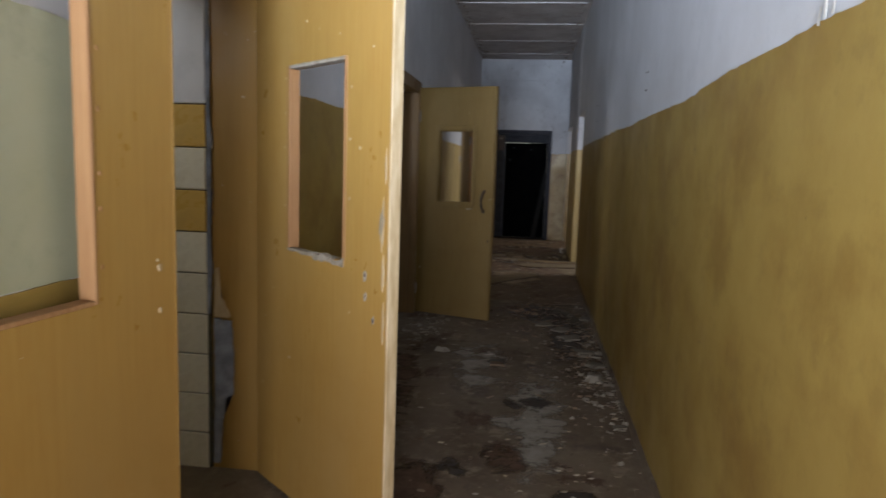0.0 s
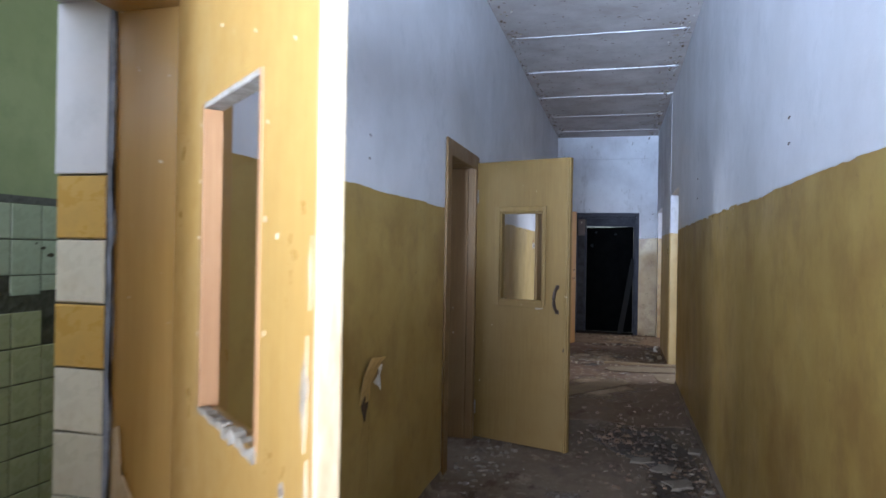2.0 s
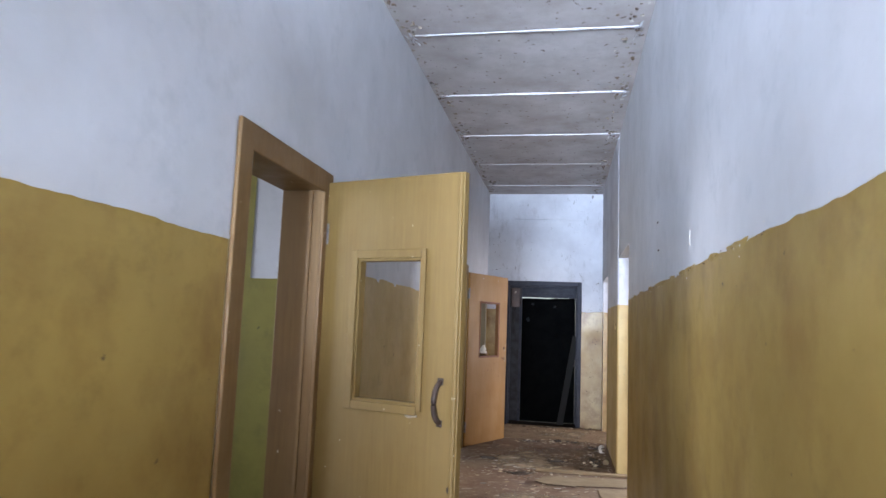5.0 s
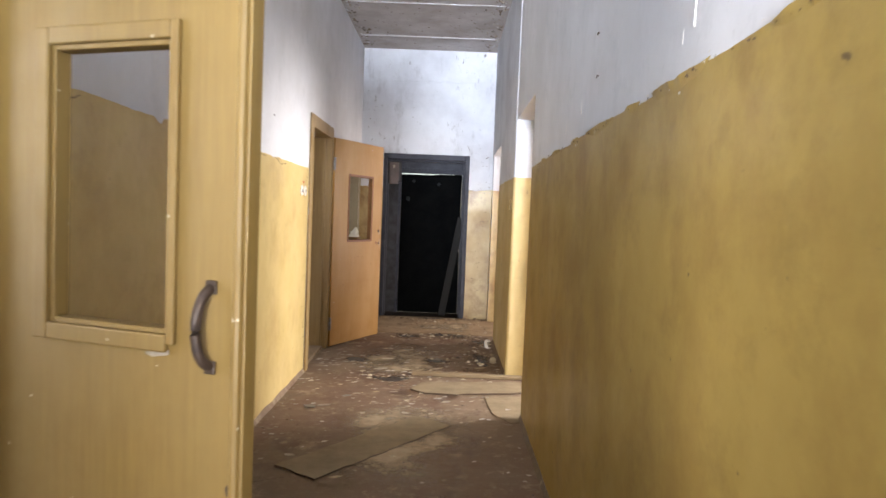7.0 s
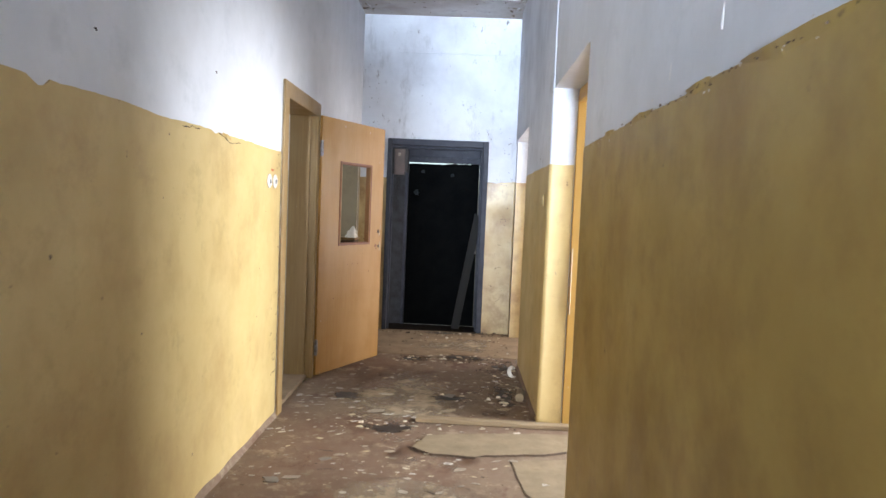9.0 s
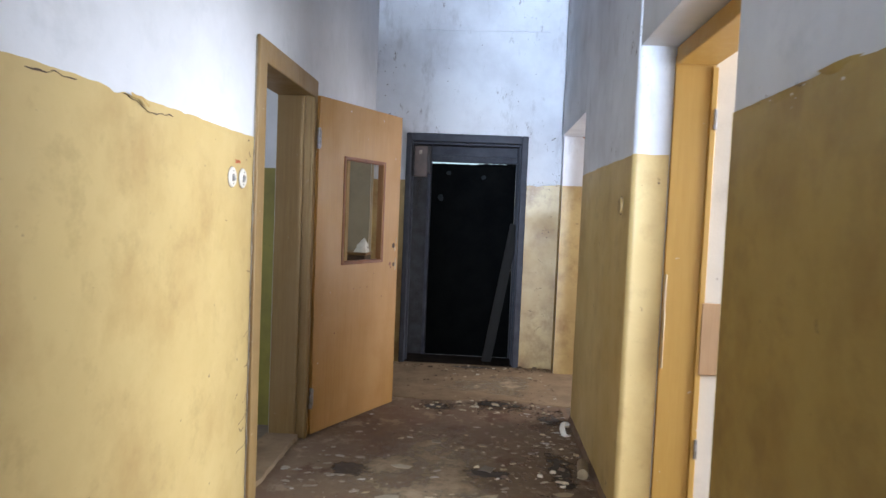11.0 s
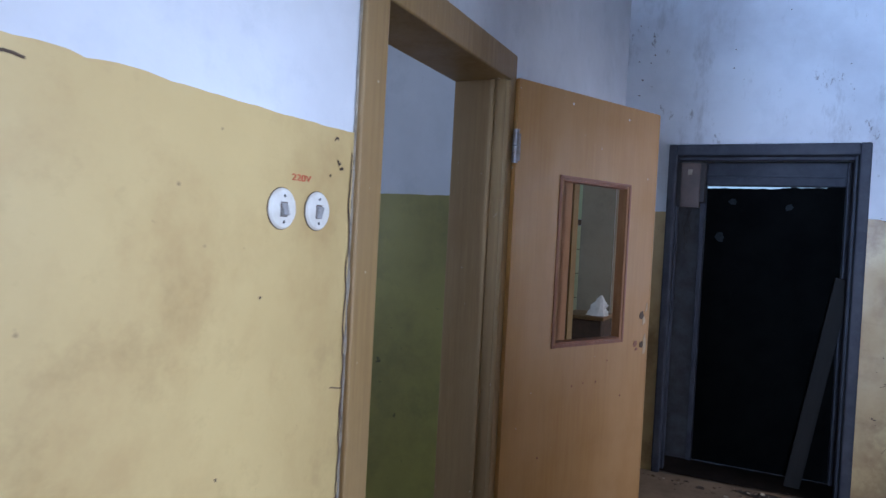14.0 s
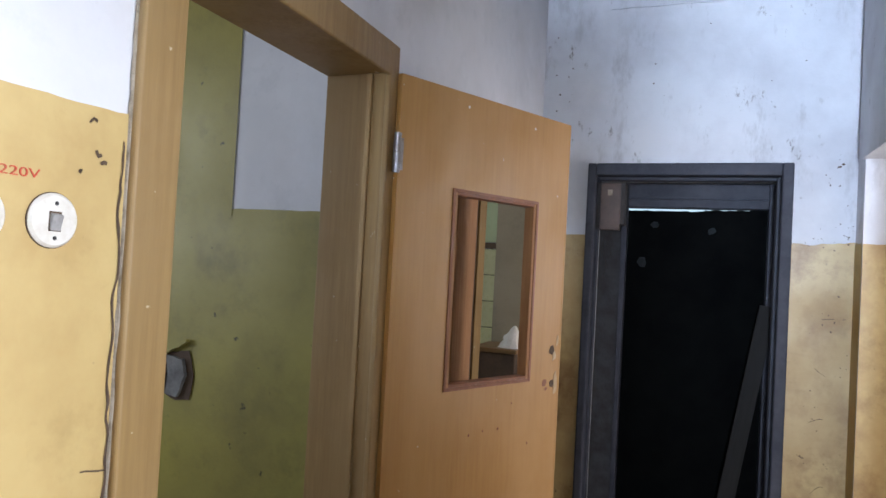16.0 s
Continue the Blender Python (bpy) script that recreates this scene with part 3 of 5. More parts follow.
dado("wall_pilaster_paint", (0.69, 12.84), (1.10, 12.84), (0, -1), M_YELLOW_DIRTY, "glossy yellow paint on the corner pier", seed=5, rough=0.012)
dado("wall_pilaster_side_paint", (0.69, 13.0), (0.69, 12.84), (-1, 0), M_OLIVE, "olive paint on the pier's side", seed=6)
dado("wall_end_right_paint", (0.39, YE), (0.69, YE), (0, -1), M_YELLOW_DIRTY, "cracked yellow paint with dark splits", seed=7, rough=0.015, chips=0.03)
dado("wall_end_left_paint", (XL, YE), (-0.705, YE), (0, -1), M_YELLOW_DIRTY, "cracked yellow paint", seed=8)
for i, (a, b, m) in enumerate(((Y0, -0.29, M_OLIVE), (0.75, 1.76, M_OLIVE), (2.83, 5.196, M_OLIVE), (6.15, 9.852, M_YELLOW_DAYLIT), (10.88, 11.49, M_YELLOW_DAYLIT), (12.87, YE, M_DRAB))):
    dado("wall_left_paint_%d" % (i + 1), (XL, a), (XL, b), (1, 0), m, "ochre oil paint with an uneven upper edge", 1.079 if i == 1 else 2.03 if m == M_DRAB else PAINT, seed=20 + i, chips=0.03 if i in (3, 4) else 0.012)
# Pale layer stands for light on the wall behind the folded leaf.
dado("wall_left_upper_light", (XL, 0.75), (XL, 1.76), (1, 0), M_LIT_COAT, "pale grey green layer for the light on the wall above a low ochre dado", seed=44, z0=1.082, top=1.672)
dado("wall_middle_room_paint", (X0, 6.36), (TL, 6.36), (0, -1), M_GREEN_DADO, "dull green oil paint", seed=31, top=1.61)
dado("wall_far_room_paint", (X0, 11.02), (TL, 11.02), (0, -1), M_GREEN_DADO, "dull green oil paint with stains", seed=32, top=1.61)
dado("wall_middle_room_band", (X0, 6.358), (-1.49, 6.358), (0, -1), M_GREEN_DADO, "full-height band of dull green paint", seed=34, top=2.9, z0=1.58)
dado("wall_far_room_band", (X0, 11.018), (-1.70, 11.018), (0, -1), M_GREEN_DADO, "full-height band of dull green paint", seed=35, top=2.9, z0=1.58)
dado("wall_right_room_paint", (1.16, 11.46), (X1, 11.46), (0, -1), M_CREAMWALL, "bright cream wash", seed=33, top=0.9)

# low plaster cove along the foot of the corridor walls
for nm, x, s, a, b in (("baseboard_right", None, -1, Y0, 8.80), ("baseboard_left", XL + 0.003, 1, 2.84, 5.22), ("baseboard_left_far", XL + 0.003, 1, 6.17, 9.87), ("baseboard_right_far", XR2 - 0.003, -1, 10.03, 11.5)):
    bm = bmesh.new()
    prev = None
    n = int((b - a) / 0.06)
    for i in range(n + 1):
        yy = a + (b - a) * i / n
        w = 0.016 + 0.008 * noise.noise(Vector((yy * 4, s, 0)))
        h = 0.036 + 0.012 * noise.noise(Vector((yy * 5, s, 2)))
        x = xr(yy) - 0.003 if nm == "baseboard_right" else x
        row = [bm.verts.new((x, yy, h)), bm.verts.new((x + s * w * 0.45, yy, h * 0.55)), bm.verts.new((x + s * w, yy, 0.0))]
        if prev:
            for k in range(2):
                bm.faces.new((prev[k], row[k], row[k + 1], prev[k + 1]))
        prev = row
    structure(nm, bm, M_LINO if "left_far" in nm or "right_far" in nm else M_FLOOR, "dirty mortar cove at the foot of the wall")


# ---- door frames ----
def door_frame(name, y0, y1, top, depth, label, casing=0.085, near=True, far=True, material=None, far_casing=0.0):
    """Lining and casing of a doorway in the left wall; y0, y1, top are the casing's outer lines."""
    mat = material or M_CASING
    root = holder(name, pose(XL, (y0 + y1) / 2, 0), label, "door frame")
    base = root.matrix_world.inverted()

    def add(nm, bm, lab=""):
        bm.transform(base)
        return part(nm, bm, mat, root, lab)

    i0, i1, it = y0 + casing - 0.005, y1 - (far_casing or casing) + 0.005, top - casing + 0.005
    for nm, a, b in (("lining", i0 - 0.036, i0), ("lining", i1, i1 + 0.036)):
        add(nm, bbox(XL - depth, XL + 0.001, a, b, 0.0, it + 0.036, 0.003))
    add("head_lining", bbox(XL - depth, XL + 0.001, i0, i1, it, it + 0.036, 0.003))
    for nm, a, b, use in (("casing", y0, i0 + 0.008, near), ("casing", i1 - 0.008, y1, far)):
        if use:
            bm = bmesh.new()
            box(bm, XL + 0.002, XL + 0.020, a, b, 0.0, top)
            bevelled(bm, 0.006, 3)
            add(nm, bm)
    add("head_casing", bbox(XL + 0.0025, XL + 0.0195, i0 - 0.004, i1 + 0.004, it - 0.008, top + 0.001, 0.006, 3))
    # stop bead on the lining, seen beside the leaf
    add("stop_bead", bbox(XL - 0.055, XL - 0.040, i1 - 0.012, i1 + 0.002, 0.0, it, 0.003))
    add("stop_bead", bbox(XL - 0.055, XL - 0.040, i0 - 0.002, i0 + 0.012, 0.0, it, 0.003))
    return root


door_frame("door_frame", -0.25, 0.71, 2.12, 0.17, "brown wooden door frame, worn, in the white wall")
door_frame("door_frame", 1.77, 2.825, 2.12, 0.295, "ochre wooden door frame beside a tiled reveal", material=M_VENEER)
door_frame("door_frame", 5.198, 6.148, 2.11, 0.20, "brown wooden door frame with rounded casing", casing=0.10)
door_frame("door_frame", 9.856, 10.870, 2.115, 0.205, "scuffed ochre wooden door frame beside cracked plaster", casing=0.10, material=M_CASING_OCHRE, far_casing=0.06)


boxes("wall_tiled_room_reveal", [(TL, XL, 12.860, 12.869, 0, HEAD)], M_DRAB, "drab grey brown coat on a doorway's reveal")
root = holder("door_post", pose(XL, 11.70, 0), "reddish worn door post of a tiled room", "door frame")
for nm, q, m in (("casing", (0.002, 0.018, -0.205, 0.04, 0, 2.04), M_PINE), ("rebate", (-0.05, 0.003, 0.042, 0.10, 0, 2.04), M_BOARDEDGE), ("lining", (-0.20, 0.012, 0.102, 0.198, 0, 2.06), M_CASING_OCHRE)):
    part(nm, bbox(*q, 0.002), m, root)

# crate with a crumpled bag in the tiled room's doorway
crate = holder("wooden_crate", pose(-1.04, 12.45, 0), "dark brown wooden crate standing in a doorway", "crate")
part("crate_body", bbox(-0.11, 0.11, -0.13, 0.15, 0.0, 1.005, 0.006), M_BOARDEDGE, crate)
part("crate_top", bbox(-0.12, 0.12, -0.14, 0.16, 1.007, 1.03, 0.004), M_CASING, crate)
bm = bmesh.new()
rings = []
for k in range(7):
    h = k / 6
    rad = 0.058 * (1 - h) ** 0.7 + 0.005
    rings.append([bm.verts.new((rad * (1 + 0.5 * noise.noise(Vector((math.cos(a) * 2, math.sin(a) * 2, h * 5)))) * math.cos(a) + 0.02 * h, rad * math.sin(a), 0.115 * h)) for a in (q * math.pi / 7 for q in range(14))])
for a, b in zip(rings, rings[1:]):
    for q in range(14):
        bm.faces.new((a[q], a[(q + 1) % 14], b[(q + 1) % 14], b[q]))
bm.faces.new(rings[-1])
bm.faces.new(rings[0][::-1])
bag = thing("crumpled_bag", bm, M_PLATE, "crumpled white plastic bag on a brown crate", "bag")
bag.matrix_world = pose(-0.975, 12.40, 1.031)

# ---- door leaves ----
def door_leaf(hinge, free, width, height, hole, material, label, z0=0.015, thick=0.04, edge=None, hinges=True):
    """A flush leaf with a window hole; local x runs from hinge to free edge, local -y is the face towards the walker."""
    d = Vector((free[0] - hinge[0], free[1] - hinge[1]))
    root = holder("door_leaf", pose(hinge[0], hinge[1], z0, 0, 0, math.degrees(math.atan2(d.y, d.x))), label, "door")
    s0, s1, h0, h1 = hole
    h0, h1 = h0 - z0, h1 - z0
    bm = bmesh.new()
    for a, b, c, e in ((0, s0, 0, height), (s1, width, 0, height), (s0, s1, 0, h0), (s0, s1, h1, height)):
        for yy in (0.0, thick):
            bm.faces.new([bm.verts.new((x, yy, z)) for x, z in ((a, c), (b, c), (b, e), (a, e))])
    for a, b, c, e in ((0, width, 0, height), (s0, s1, h0, h1)):
        ring = [(a, c), (b, c), (b, e), (a, e)]
        for p, q in zip(ring, ring[1:] + ring[:1]):
            bm.faces.new([bm.verts.new(w) for w in ((p[0], 0, p[1]), (q[0], 0, q[1]), (q[0], thick, q[1]), (p[0], thick, p[1]))])
    bmesh.ops.remove_doubles(bm, verts=bm.verts[:], dist=1e-5)
    part("panel", bm, material, root)
    part("edge_strip", bbox(width - 0.001, width + 0.010, -0.001, thick + 0.001, 0.0, height, 0.003), edge or material, root, "pale worn edge strip")
    for z in ((0.22, height - 0.25) if hinges else ()):
        bm = tube([(-0.012, -0.006, z - 0.06), (-0.012, -0.008, z)], 0.0125, 12)
        hb = part("hinge", bm, M_STEEL, root, "worn steel hinge")
        bm = tube([(-0.012, -0.006, z + 0.002), (-0.012, -0.008, z + 0.062)], 0.0115, 12)
        part("hinge_knuckle", bm, M_STEEL, hb)
        part("hinge_plate", bbox(-0.012, 0.018, -0.003, 0.001, z - 0.05, z + 0.05, 0.001, 1), M_STEEL, hb)
    return root


def bars(root, hole, z0, w, proud, material, name="window_bead", depth=0.0, torn=0.0):
    """Four beads round a window hole on the leaf's near face; torn is the width left of a broken far bead."""
    s0, s1, h0, h1 = hole
    h0, h1 = h0 - z0, h1 - z0
    for a, b, c, e in ((s0 - w, s0, h0 - w, h1 + w), (s1, s1 + (torn or w), h0 - (torn or w), h1 + w), (s0, s1, h0 - w, h0), (s0, s1, h1, h1 + w)):
        part(name, bbox(a, b, -proud, depth, c, e, min(w, proud) * 0.3, 2), material, root)


def lining_bars(root, hole, z0, thick, material, sides="LRTB", t=0.012, name="hole_lining"):
    s0, s1, h0, h1 = hole
    h0, h1 = h0 - z0, h1 - z0
    spec = {"L": (s0 - 0.001, s0 + t, h0, h1), "R": (s1 - t, s1 + 0.001, h0, h1), "T": (s0 + t, s1 - t, h1 - t, h1 + 0.001), "B": (s0 + t, s1 - t, h0 - 0.001, h0 + t)}
    for k in sides:
        a, b, c, e = spec[k]
        part(name, bbox(a, b, -0.002, thick + 0.002, c, e, 0.002, 1), material, root)


def chipped(root, rows, z0, seed, material=None, name="broken_splinter"):
    """Splintered lumps left where a bead was torn off."""
    rnd = random.Random(seed)
    for (a, b, z, size) in rows:
        bm = bmesh.new()
        n = max(3, int((b - a) / 0.02))
        low, top = [], []
        for i in range(n + 1):
            x = a + (b - a) * i / n
            low.append((x, z - z0 - size * rnd.uniform(0.3, 1.0)))
            top.append((x, z - z0 + size * rnd.uniform(-0.1, 0.7)))
        for y in (-0.005, 0.02):
            bm.faces.new([bm.verts.new((x, y + rnd.uniform(-0.001, 0.001), zz)) for x, zz in low + top[::-1]])
        f = bm.faces[:]
        bm.verts.ensure_lookup_table()
        m = len(low) * 2
        for i in range(m):
            j = (i + 1) % m
            bm.faces.new((bm.verts[i], bm.verts[j], bm.verts[m + j], bm.verts[m + i]))
        bmesh.ops.triangulate(bm, faces=f)
        part(name, bm, material or M_BROKEN, root, "splintered grey break")


def ragged(points, y, thick, seed):
    """An upright torn sheet: outline points (x, z) with a frayed edge."""
    bm = bmesh.new()
    line = []
    for (x0, z0), (x1, z1) in zip(points, points[1:] + points[:1]):
        n = max(2, int(math.hypot(x1 - x0, z1 - z0) / 0.012))
        for k in range(n):
            x, z = x0 + (x1 - x0) * k / n, z0 + (z1 - z0) * k / n
            line.append((x + 0.005 * noise.noise(Vector((x * 40, z * 40, seed))), z + 0.005 * noise.noise(Vector((x * 40, z * 40, seed + 9)))))
    rim = [bm.verts.new((x, y - thick, z)) for x, z in line]
    back = [bm.verts.new((x, y, z)) for x, z in line]
    bmesh.ops.triangulate(bm, faces=[bm.faces.new(rim)])
    for k in range(len(line)):
        j = (k + 1) % len(line)
        bm.faces.new((rim[k], rim[j], back[j], back[k]))
    return bm


def spots(root, rows, z0, material, name, depth=0.003, label=""):
    for s, z, r in rows:
        bm = disc(r, depth, 10, 0.001)
        bm.transform(pose(s, 0.0, z - z0) @ Matrix.Diagonal((1, 1, 1.25, 1)))
        part(name, bm, material, root, label)


Z0 = 0.015
HA = (0.27, 0.725, 1.037, 1.73)
leaf_a = door_leaf((-0.965, 0.70), (-0.865, 1.72), 1.0, 2.06, HA, M_VENEER, "ochre veneered door leaf folded back against the wall, window empty", hinges=False)
lining_bars(leaf_a, HA, Z0, 0.04, M_PINE, "LRTB", 0.010)
spots(leaf_a, [(0.94, 1.09, 0.008), (0.932, 1.11, 0.004), (0.94, 0.98, 0.006)], Z0, M_PALE, "lock_hole")
spots(leaf_a, [(0.742, z, 0.005) for z in (1.12, 1.25, 1.33, 1.47, 1.60)], Z0, M_PINE, "nail_hole", 0.002)

HB = (0.262, 0.667, 1.033, 1.725)
leaf_b = door_leaf((-1.075, 2.713), (-0.320, 2.057), 0.912, 2.06, HB, M_VENEER, "ochre veneered door leaf, half open, window hole empty and splintered", edge=M_PALE, hinges=False)
lining_bars(leaf_b, HB, Z0, 0.04, M_PINE, "LR", 0.016)
lining_bars(leaf_b, HB, Z0, 0.04, M_BROKEN, "T", 0.012, "torn_lining")
chipped(leaf_b, [(0.27, 0.46, 1.033, 0.012), (0.46, 0.66, 1.030, 0.021)], Z0, 3)
for k, (s0, z0_, z1_, w) in enumerate(((0.886, 1.10, 1.27, 0.005), (0.880, 1.13, 1.21, 0.008), (0.892, 0.97, 1.08, 0.006), (0.880, 1.15, 1.235, 0.014), (0.897, 0.80, 0.93, 0.004), (0.897, 1.32, 1.42, 0.003))):
    part("chipped_lock_edge", ragged([(s0 - w, z0_ - Z0), (s0 - w * 0.2, z0_ - Z0 - 0.012), (s0 + w * 0.8, z0_ - Z0 + 0.02), (s0 + w, (z0_ + z1_) / 2 - Z0), (s0 + w * 0.3, z1_ - Z0), (s0 - w * 0.8, z1_ - Z0 - 0.03)], -0.0002, 0.0022, k), M_PALE if k != 3 else M_BROKEN, leaf_b, "splintered pale lock edge")
for k, (s0, z_, w) in enumerate(((0.79, 1.00, 0.013), (0.795, 0.93, 0.010), (0.84, 0.86, 0.010))):
    part("torn_veneer", ragged([(s0 - w * 0.6, z_ - Z0 - w * 1.5), (s0 + w * 0.5, z_ - Z0 - w * 1.2), (s0 + w, z_ - Z0 + w * 0.3), (s0 + w * 0.2, z_ - Z0 + w * 1.6), (s0 - w, z_ - Z0 + w * 0.4)], -0.0002, 0.0012, k + 20), M_BROKEN, leaf_b, "torn pale veneer")
spots(leaf_b, [(0.791, 1.003, 0.006), (0.794, 0.932, 0.004), (0.841, 0.858, 0.005)], Z0, M_BOARDEDGE, "lock_hole")
spots(leaf_b, [(0.245, 1.55, 0.004), (0.245, 1.2, 0.004), (0.245, 1.68, 0.004), (0.69, 1.45, 0.005), (0.692, 1.25, 0.005), (0.24, 1.42, 0.004), (0.695, 1.62, 0.004), (0.40, 1.87, 0.004), (0.62, 1.80, 0.003), (0.75, 1.42, 0.005), (0.70, 0.86, 0.004), (0.28, 0.60, 0.005)], Z0, M_PALE, "nail_hole", 0.002)

H2 = (0.205, 0.548, 1.045, 1.687)
leaf_2 = door_leaf((-0.985, 6.095), (-0.278, 5.865), 0.735, 2.045, H2, M_VENEER_OLD, "faded olive veneered door leaf standing open with a bronze pull handle")
bars(leaf_2, H2, Z0, 0.04, 0.014, M_VENEER_OLD, torn=0.022)
lining_bars(leaf_2, H2, Z0, 0.04, M_VENEER_OLD, "LRTB", 0.012)
hz = 1.07 - Z0
bow = [(0.660, -0.006, hz + 0.085), (0.658, -0.024, hz + 0.072), (0.652, -0.034, hz + 0.045), (0.648, -0.038, hz + 0.0), (0.651, -0.034, hz - 0.045), (0.657, -0.024, hz - 0.070), (0.661, -0.006, hz - 0.083)]
smooth = []
for k in range(25):
    u = k / 24 * (len(bow) - 1)
    a = min(int(u), len(bow) - 2)
    p0, p1, p2, p3 = (Vector(bow[max(0, min(len(bow) - 1, a + d))]) for d in (-1, 0, 1, 2))
    f = u - a
    smooth.append(0.5 * (2 * p1 + (p2 - p0) * f + (2 * p0 - 5 * p1 + 4 * p2 - p3) * f * f + (3 * p1 - p0 - 3 * p2 + p3) * f ** 3))
pull = part("pull_handle", tube(smooth, 0.0115, 12), M_DARKMETAL, leaf_2, "dark bronze bow handle")
for z in (hz + 0.087, hz - 0.086):
    part("handle_rosette", bbox(0.646, 0.674, -0.007, 0.0, z - 0.015, z + 0.015, 0.003), M_DARKMETAL, pull)
part("edge_bead", tube([(0.728, -0.006, 0.0), (0.728, -0.006, 2.04)], 0.011, 10), M_VENEER_OLD, leaf_2, "rounded closing bead")
spots(leaf_2, [(0.165, 1.42, 0.009), (0.715, 0.72, 0.012)], Z0, M_DARKMETAL, "knot", 0.002)
chipped(leaf_2, [(0.49, 0.55, 1.005, 0.014)], Z0, 11)

H3 = (0.255, 0.685, 1.035, 1.69)
leaf_3 = door_leaf((-0.962, 10.855), (-0.588, 11.63), 0.875, 2.015, H3, M_VENEER_RED, "orange veneered door leaf wide open, lock torn out, window empty")
bars(leaf_3, H3, Z0, 0.012, 0.005, M_REDTRIM)
lining_bars(leaf_3, H3, Z0, 0.04, M_PINE, "LR", 0.014)
lining_bars(leaf_3, H3, Z0, 0.04, M_REDTRIM, "TB", 0.010)
for k, (s0, z_, w) in enumerate(((0.825, 1.135, 0.017), (0.79, 1.01, 0.014), (0.835, 1.005, 0.015), (0.80, 0.985, 0.009))):
    part("lock_hole", ragged([(s0 - w * 0.7, z_ - Z0 - w * 0.9), (s0 + w * 0.3, z_ - Z0 - w * 1.1), (s0 + w, z_ - Z0 - w * 0.2), (s0 + w * 0.5, z_ - Z0 + w), (s0 - w * 0.5, z_ - Z0 + w * 0.8), (s0 - w, z_ - Z0)], -0.0002, 0.0015, k + 30), M_REDTRIM if k % 2 else M_BOARDEDGE, leaf_3, "torn out lock hole")
spots(leaf_3, [(0.38, 0.862, 0.004), (0.45, 0.868, 0.003), (0.53, 0.866, 0.004), (0.70, 0.79, 0.004), (0.60, 0.95, 0.003), (0.2, 0.6, 0.004)], Z0, M_REDTRIM, "scratch", 0.002)
for k, (s0, z0_, z1_, w) in enumerate(((0.858, 0.96, 1.05, 0.010), (0.845, 1.09, 1.13, 0.012), (0.862, 1.15, 1.19, 0.006))):
    part("splintered_edge", ragged([(s0 - w, z0_ - Z0), (s0 + w * 0.8, z0_ - Z0 + 0.01), (s0 + w, (z0_ + z1_) / 2 - Z0), (s0 + w * 0.3, z1_ - Z0), (s0 - w * 0.8, z1_ - Z0 - 0.01)], -0.0002, 0.002, k + 4), M_PALE, leaf_3, "pale splintered lock edge")
spots(leaf_3, [(0.30, 1.985, 0.004), (0.66, 1.975, 0.004)], Z0, M_WHITEPAPER, "paint_drip", 0.002)

# ---- washroom doorway: tiled reveal ----
TS = 0.163


def tile_mesh(name, material, w, h):
    bm = bmesh.new()
    box(bm, -w / 2, w / 2, -0.008, 0.0, -h / 2, h / 2)
    front = [e for e in bm.edges if all(v.co.y < -0.007 for v in e.verts)]
    bmesh.ops.bevel(bm, geom=front, offset=0.004, segments=1, affect="EDGES")
    return mesh_of(name, bm, material)


def lay_tile(data, m, parent):
    o = new("tile", data)
    o.matrix_world = m
    o.parent = parent
    return o


bed = boxes("wall_washroom_reveal", [(-1.478, -1.30, 2.742, 2.776, 0, 1.64)], M_DARKMORTAR, "grey mortar bed behind the reveal tiles")
bm = bmesh.new()
box(bm, -1.485, -1.31, 2.733, 2.777, 1.596, HEAD)
bevelled(bm, 0.004)
structure("wall_washroom_reveal_plaster", bm, M_WHITE, "white plaster above the reveal tiles")

# grey torn backing where the lining's foot is broken
thing("torn_backing", ragged([(-1.279, 0.685), (-1.20, 0.675), (-1.192, 0.50), (-1.195, 0.345), (-1.225, 0.33), (-1.245, 0.20), (-1.255, 0.03), (-1.285, 0.03), (-1.275, 0.30)], 2.7385, 0.010, 2), M_BACKING, "ragged blue grey backing strip at a door frame's foot", "backing strip")
thing("torn_edge", ragged([(-1.306, 2.05), (-1.293, 2.05), (-1.288, 1.80), (-1.294, 1.55), (-1.281, 1.46), (-1.292, 1.38), (-1.284, 1.20), (-1.296, 1.02), (-1.286, 0.93), (-1.300, 0.70), (-1.306, 0.70)], 2.741, 0.009, 11), M_BACKING, "ragged grey edge of torn lining paper beside glazed tiles", "backing strip")
thing("split_wood", ragged([(-1.276, 0.90), (-1.258, 0.91), (-1.25, 0.78), (-1.205, 0.70), (-1.215, 0.690), (-1.278, 0.692)], 2.7385, 0.006, 6), M_PALE, "pale split wood above the torn backing strip", "split wood")

# ---- end doorway ----
root = holder("metal_door_frame", pose(0, YE, 0), "dark grey enamelled metal door frame in the end wall", "door frame")
for nm, r in (("jamb", (EL - 0.035, EL + 0.012, -0.03, 0.12, 0, 2.095)), ("jamb", (ER - 0.012, ER + 0.045, -0.03, 0.12, 0, 2.095)), ("head", (EL + 0.012, ER - 0.012, -0.0295, 0.12, 2.025, 2.094))):
    part(nm, bbox(*r, 0.008, 3), M_GREY, root)
for nm, r in (("inner_lip", (EL + 0.012, EL + 0.028, 0.05, 0.12, 0, 2.024)), ("inner_lip", (ER - 0.028, ER - 0.012, 0.05, 0.12, 0, 2.024)), ("inner_lip", (EL + 0.03, ER - 0.03, 0.05, 0.12, 2.005, 2.024))):
    part(nm, bbox(*r, 0.003, 2), M_GREY, root)
YB = YE + 0.42
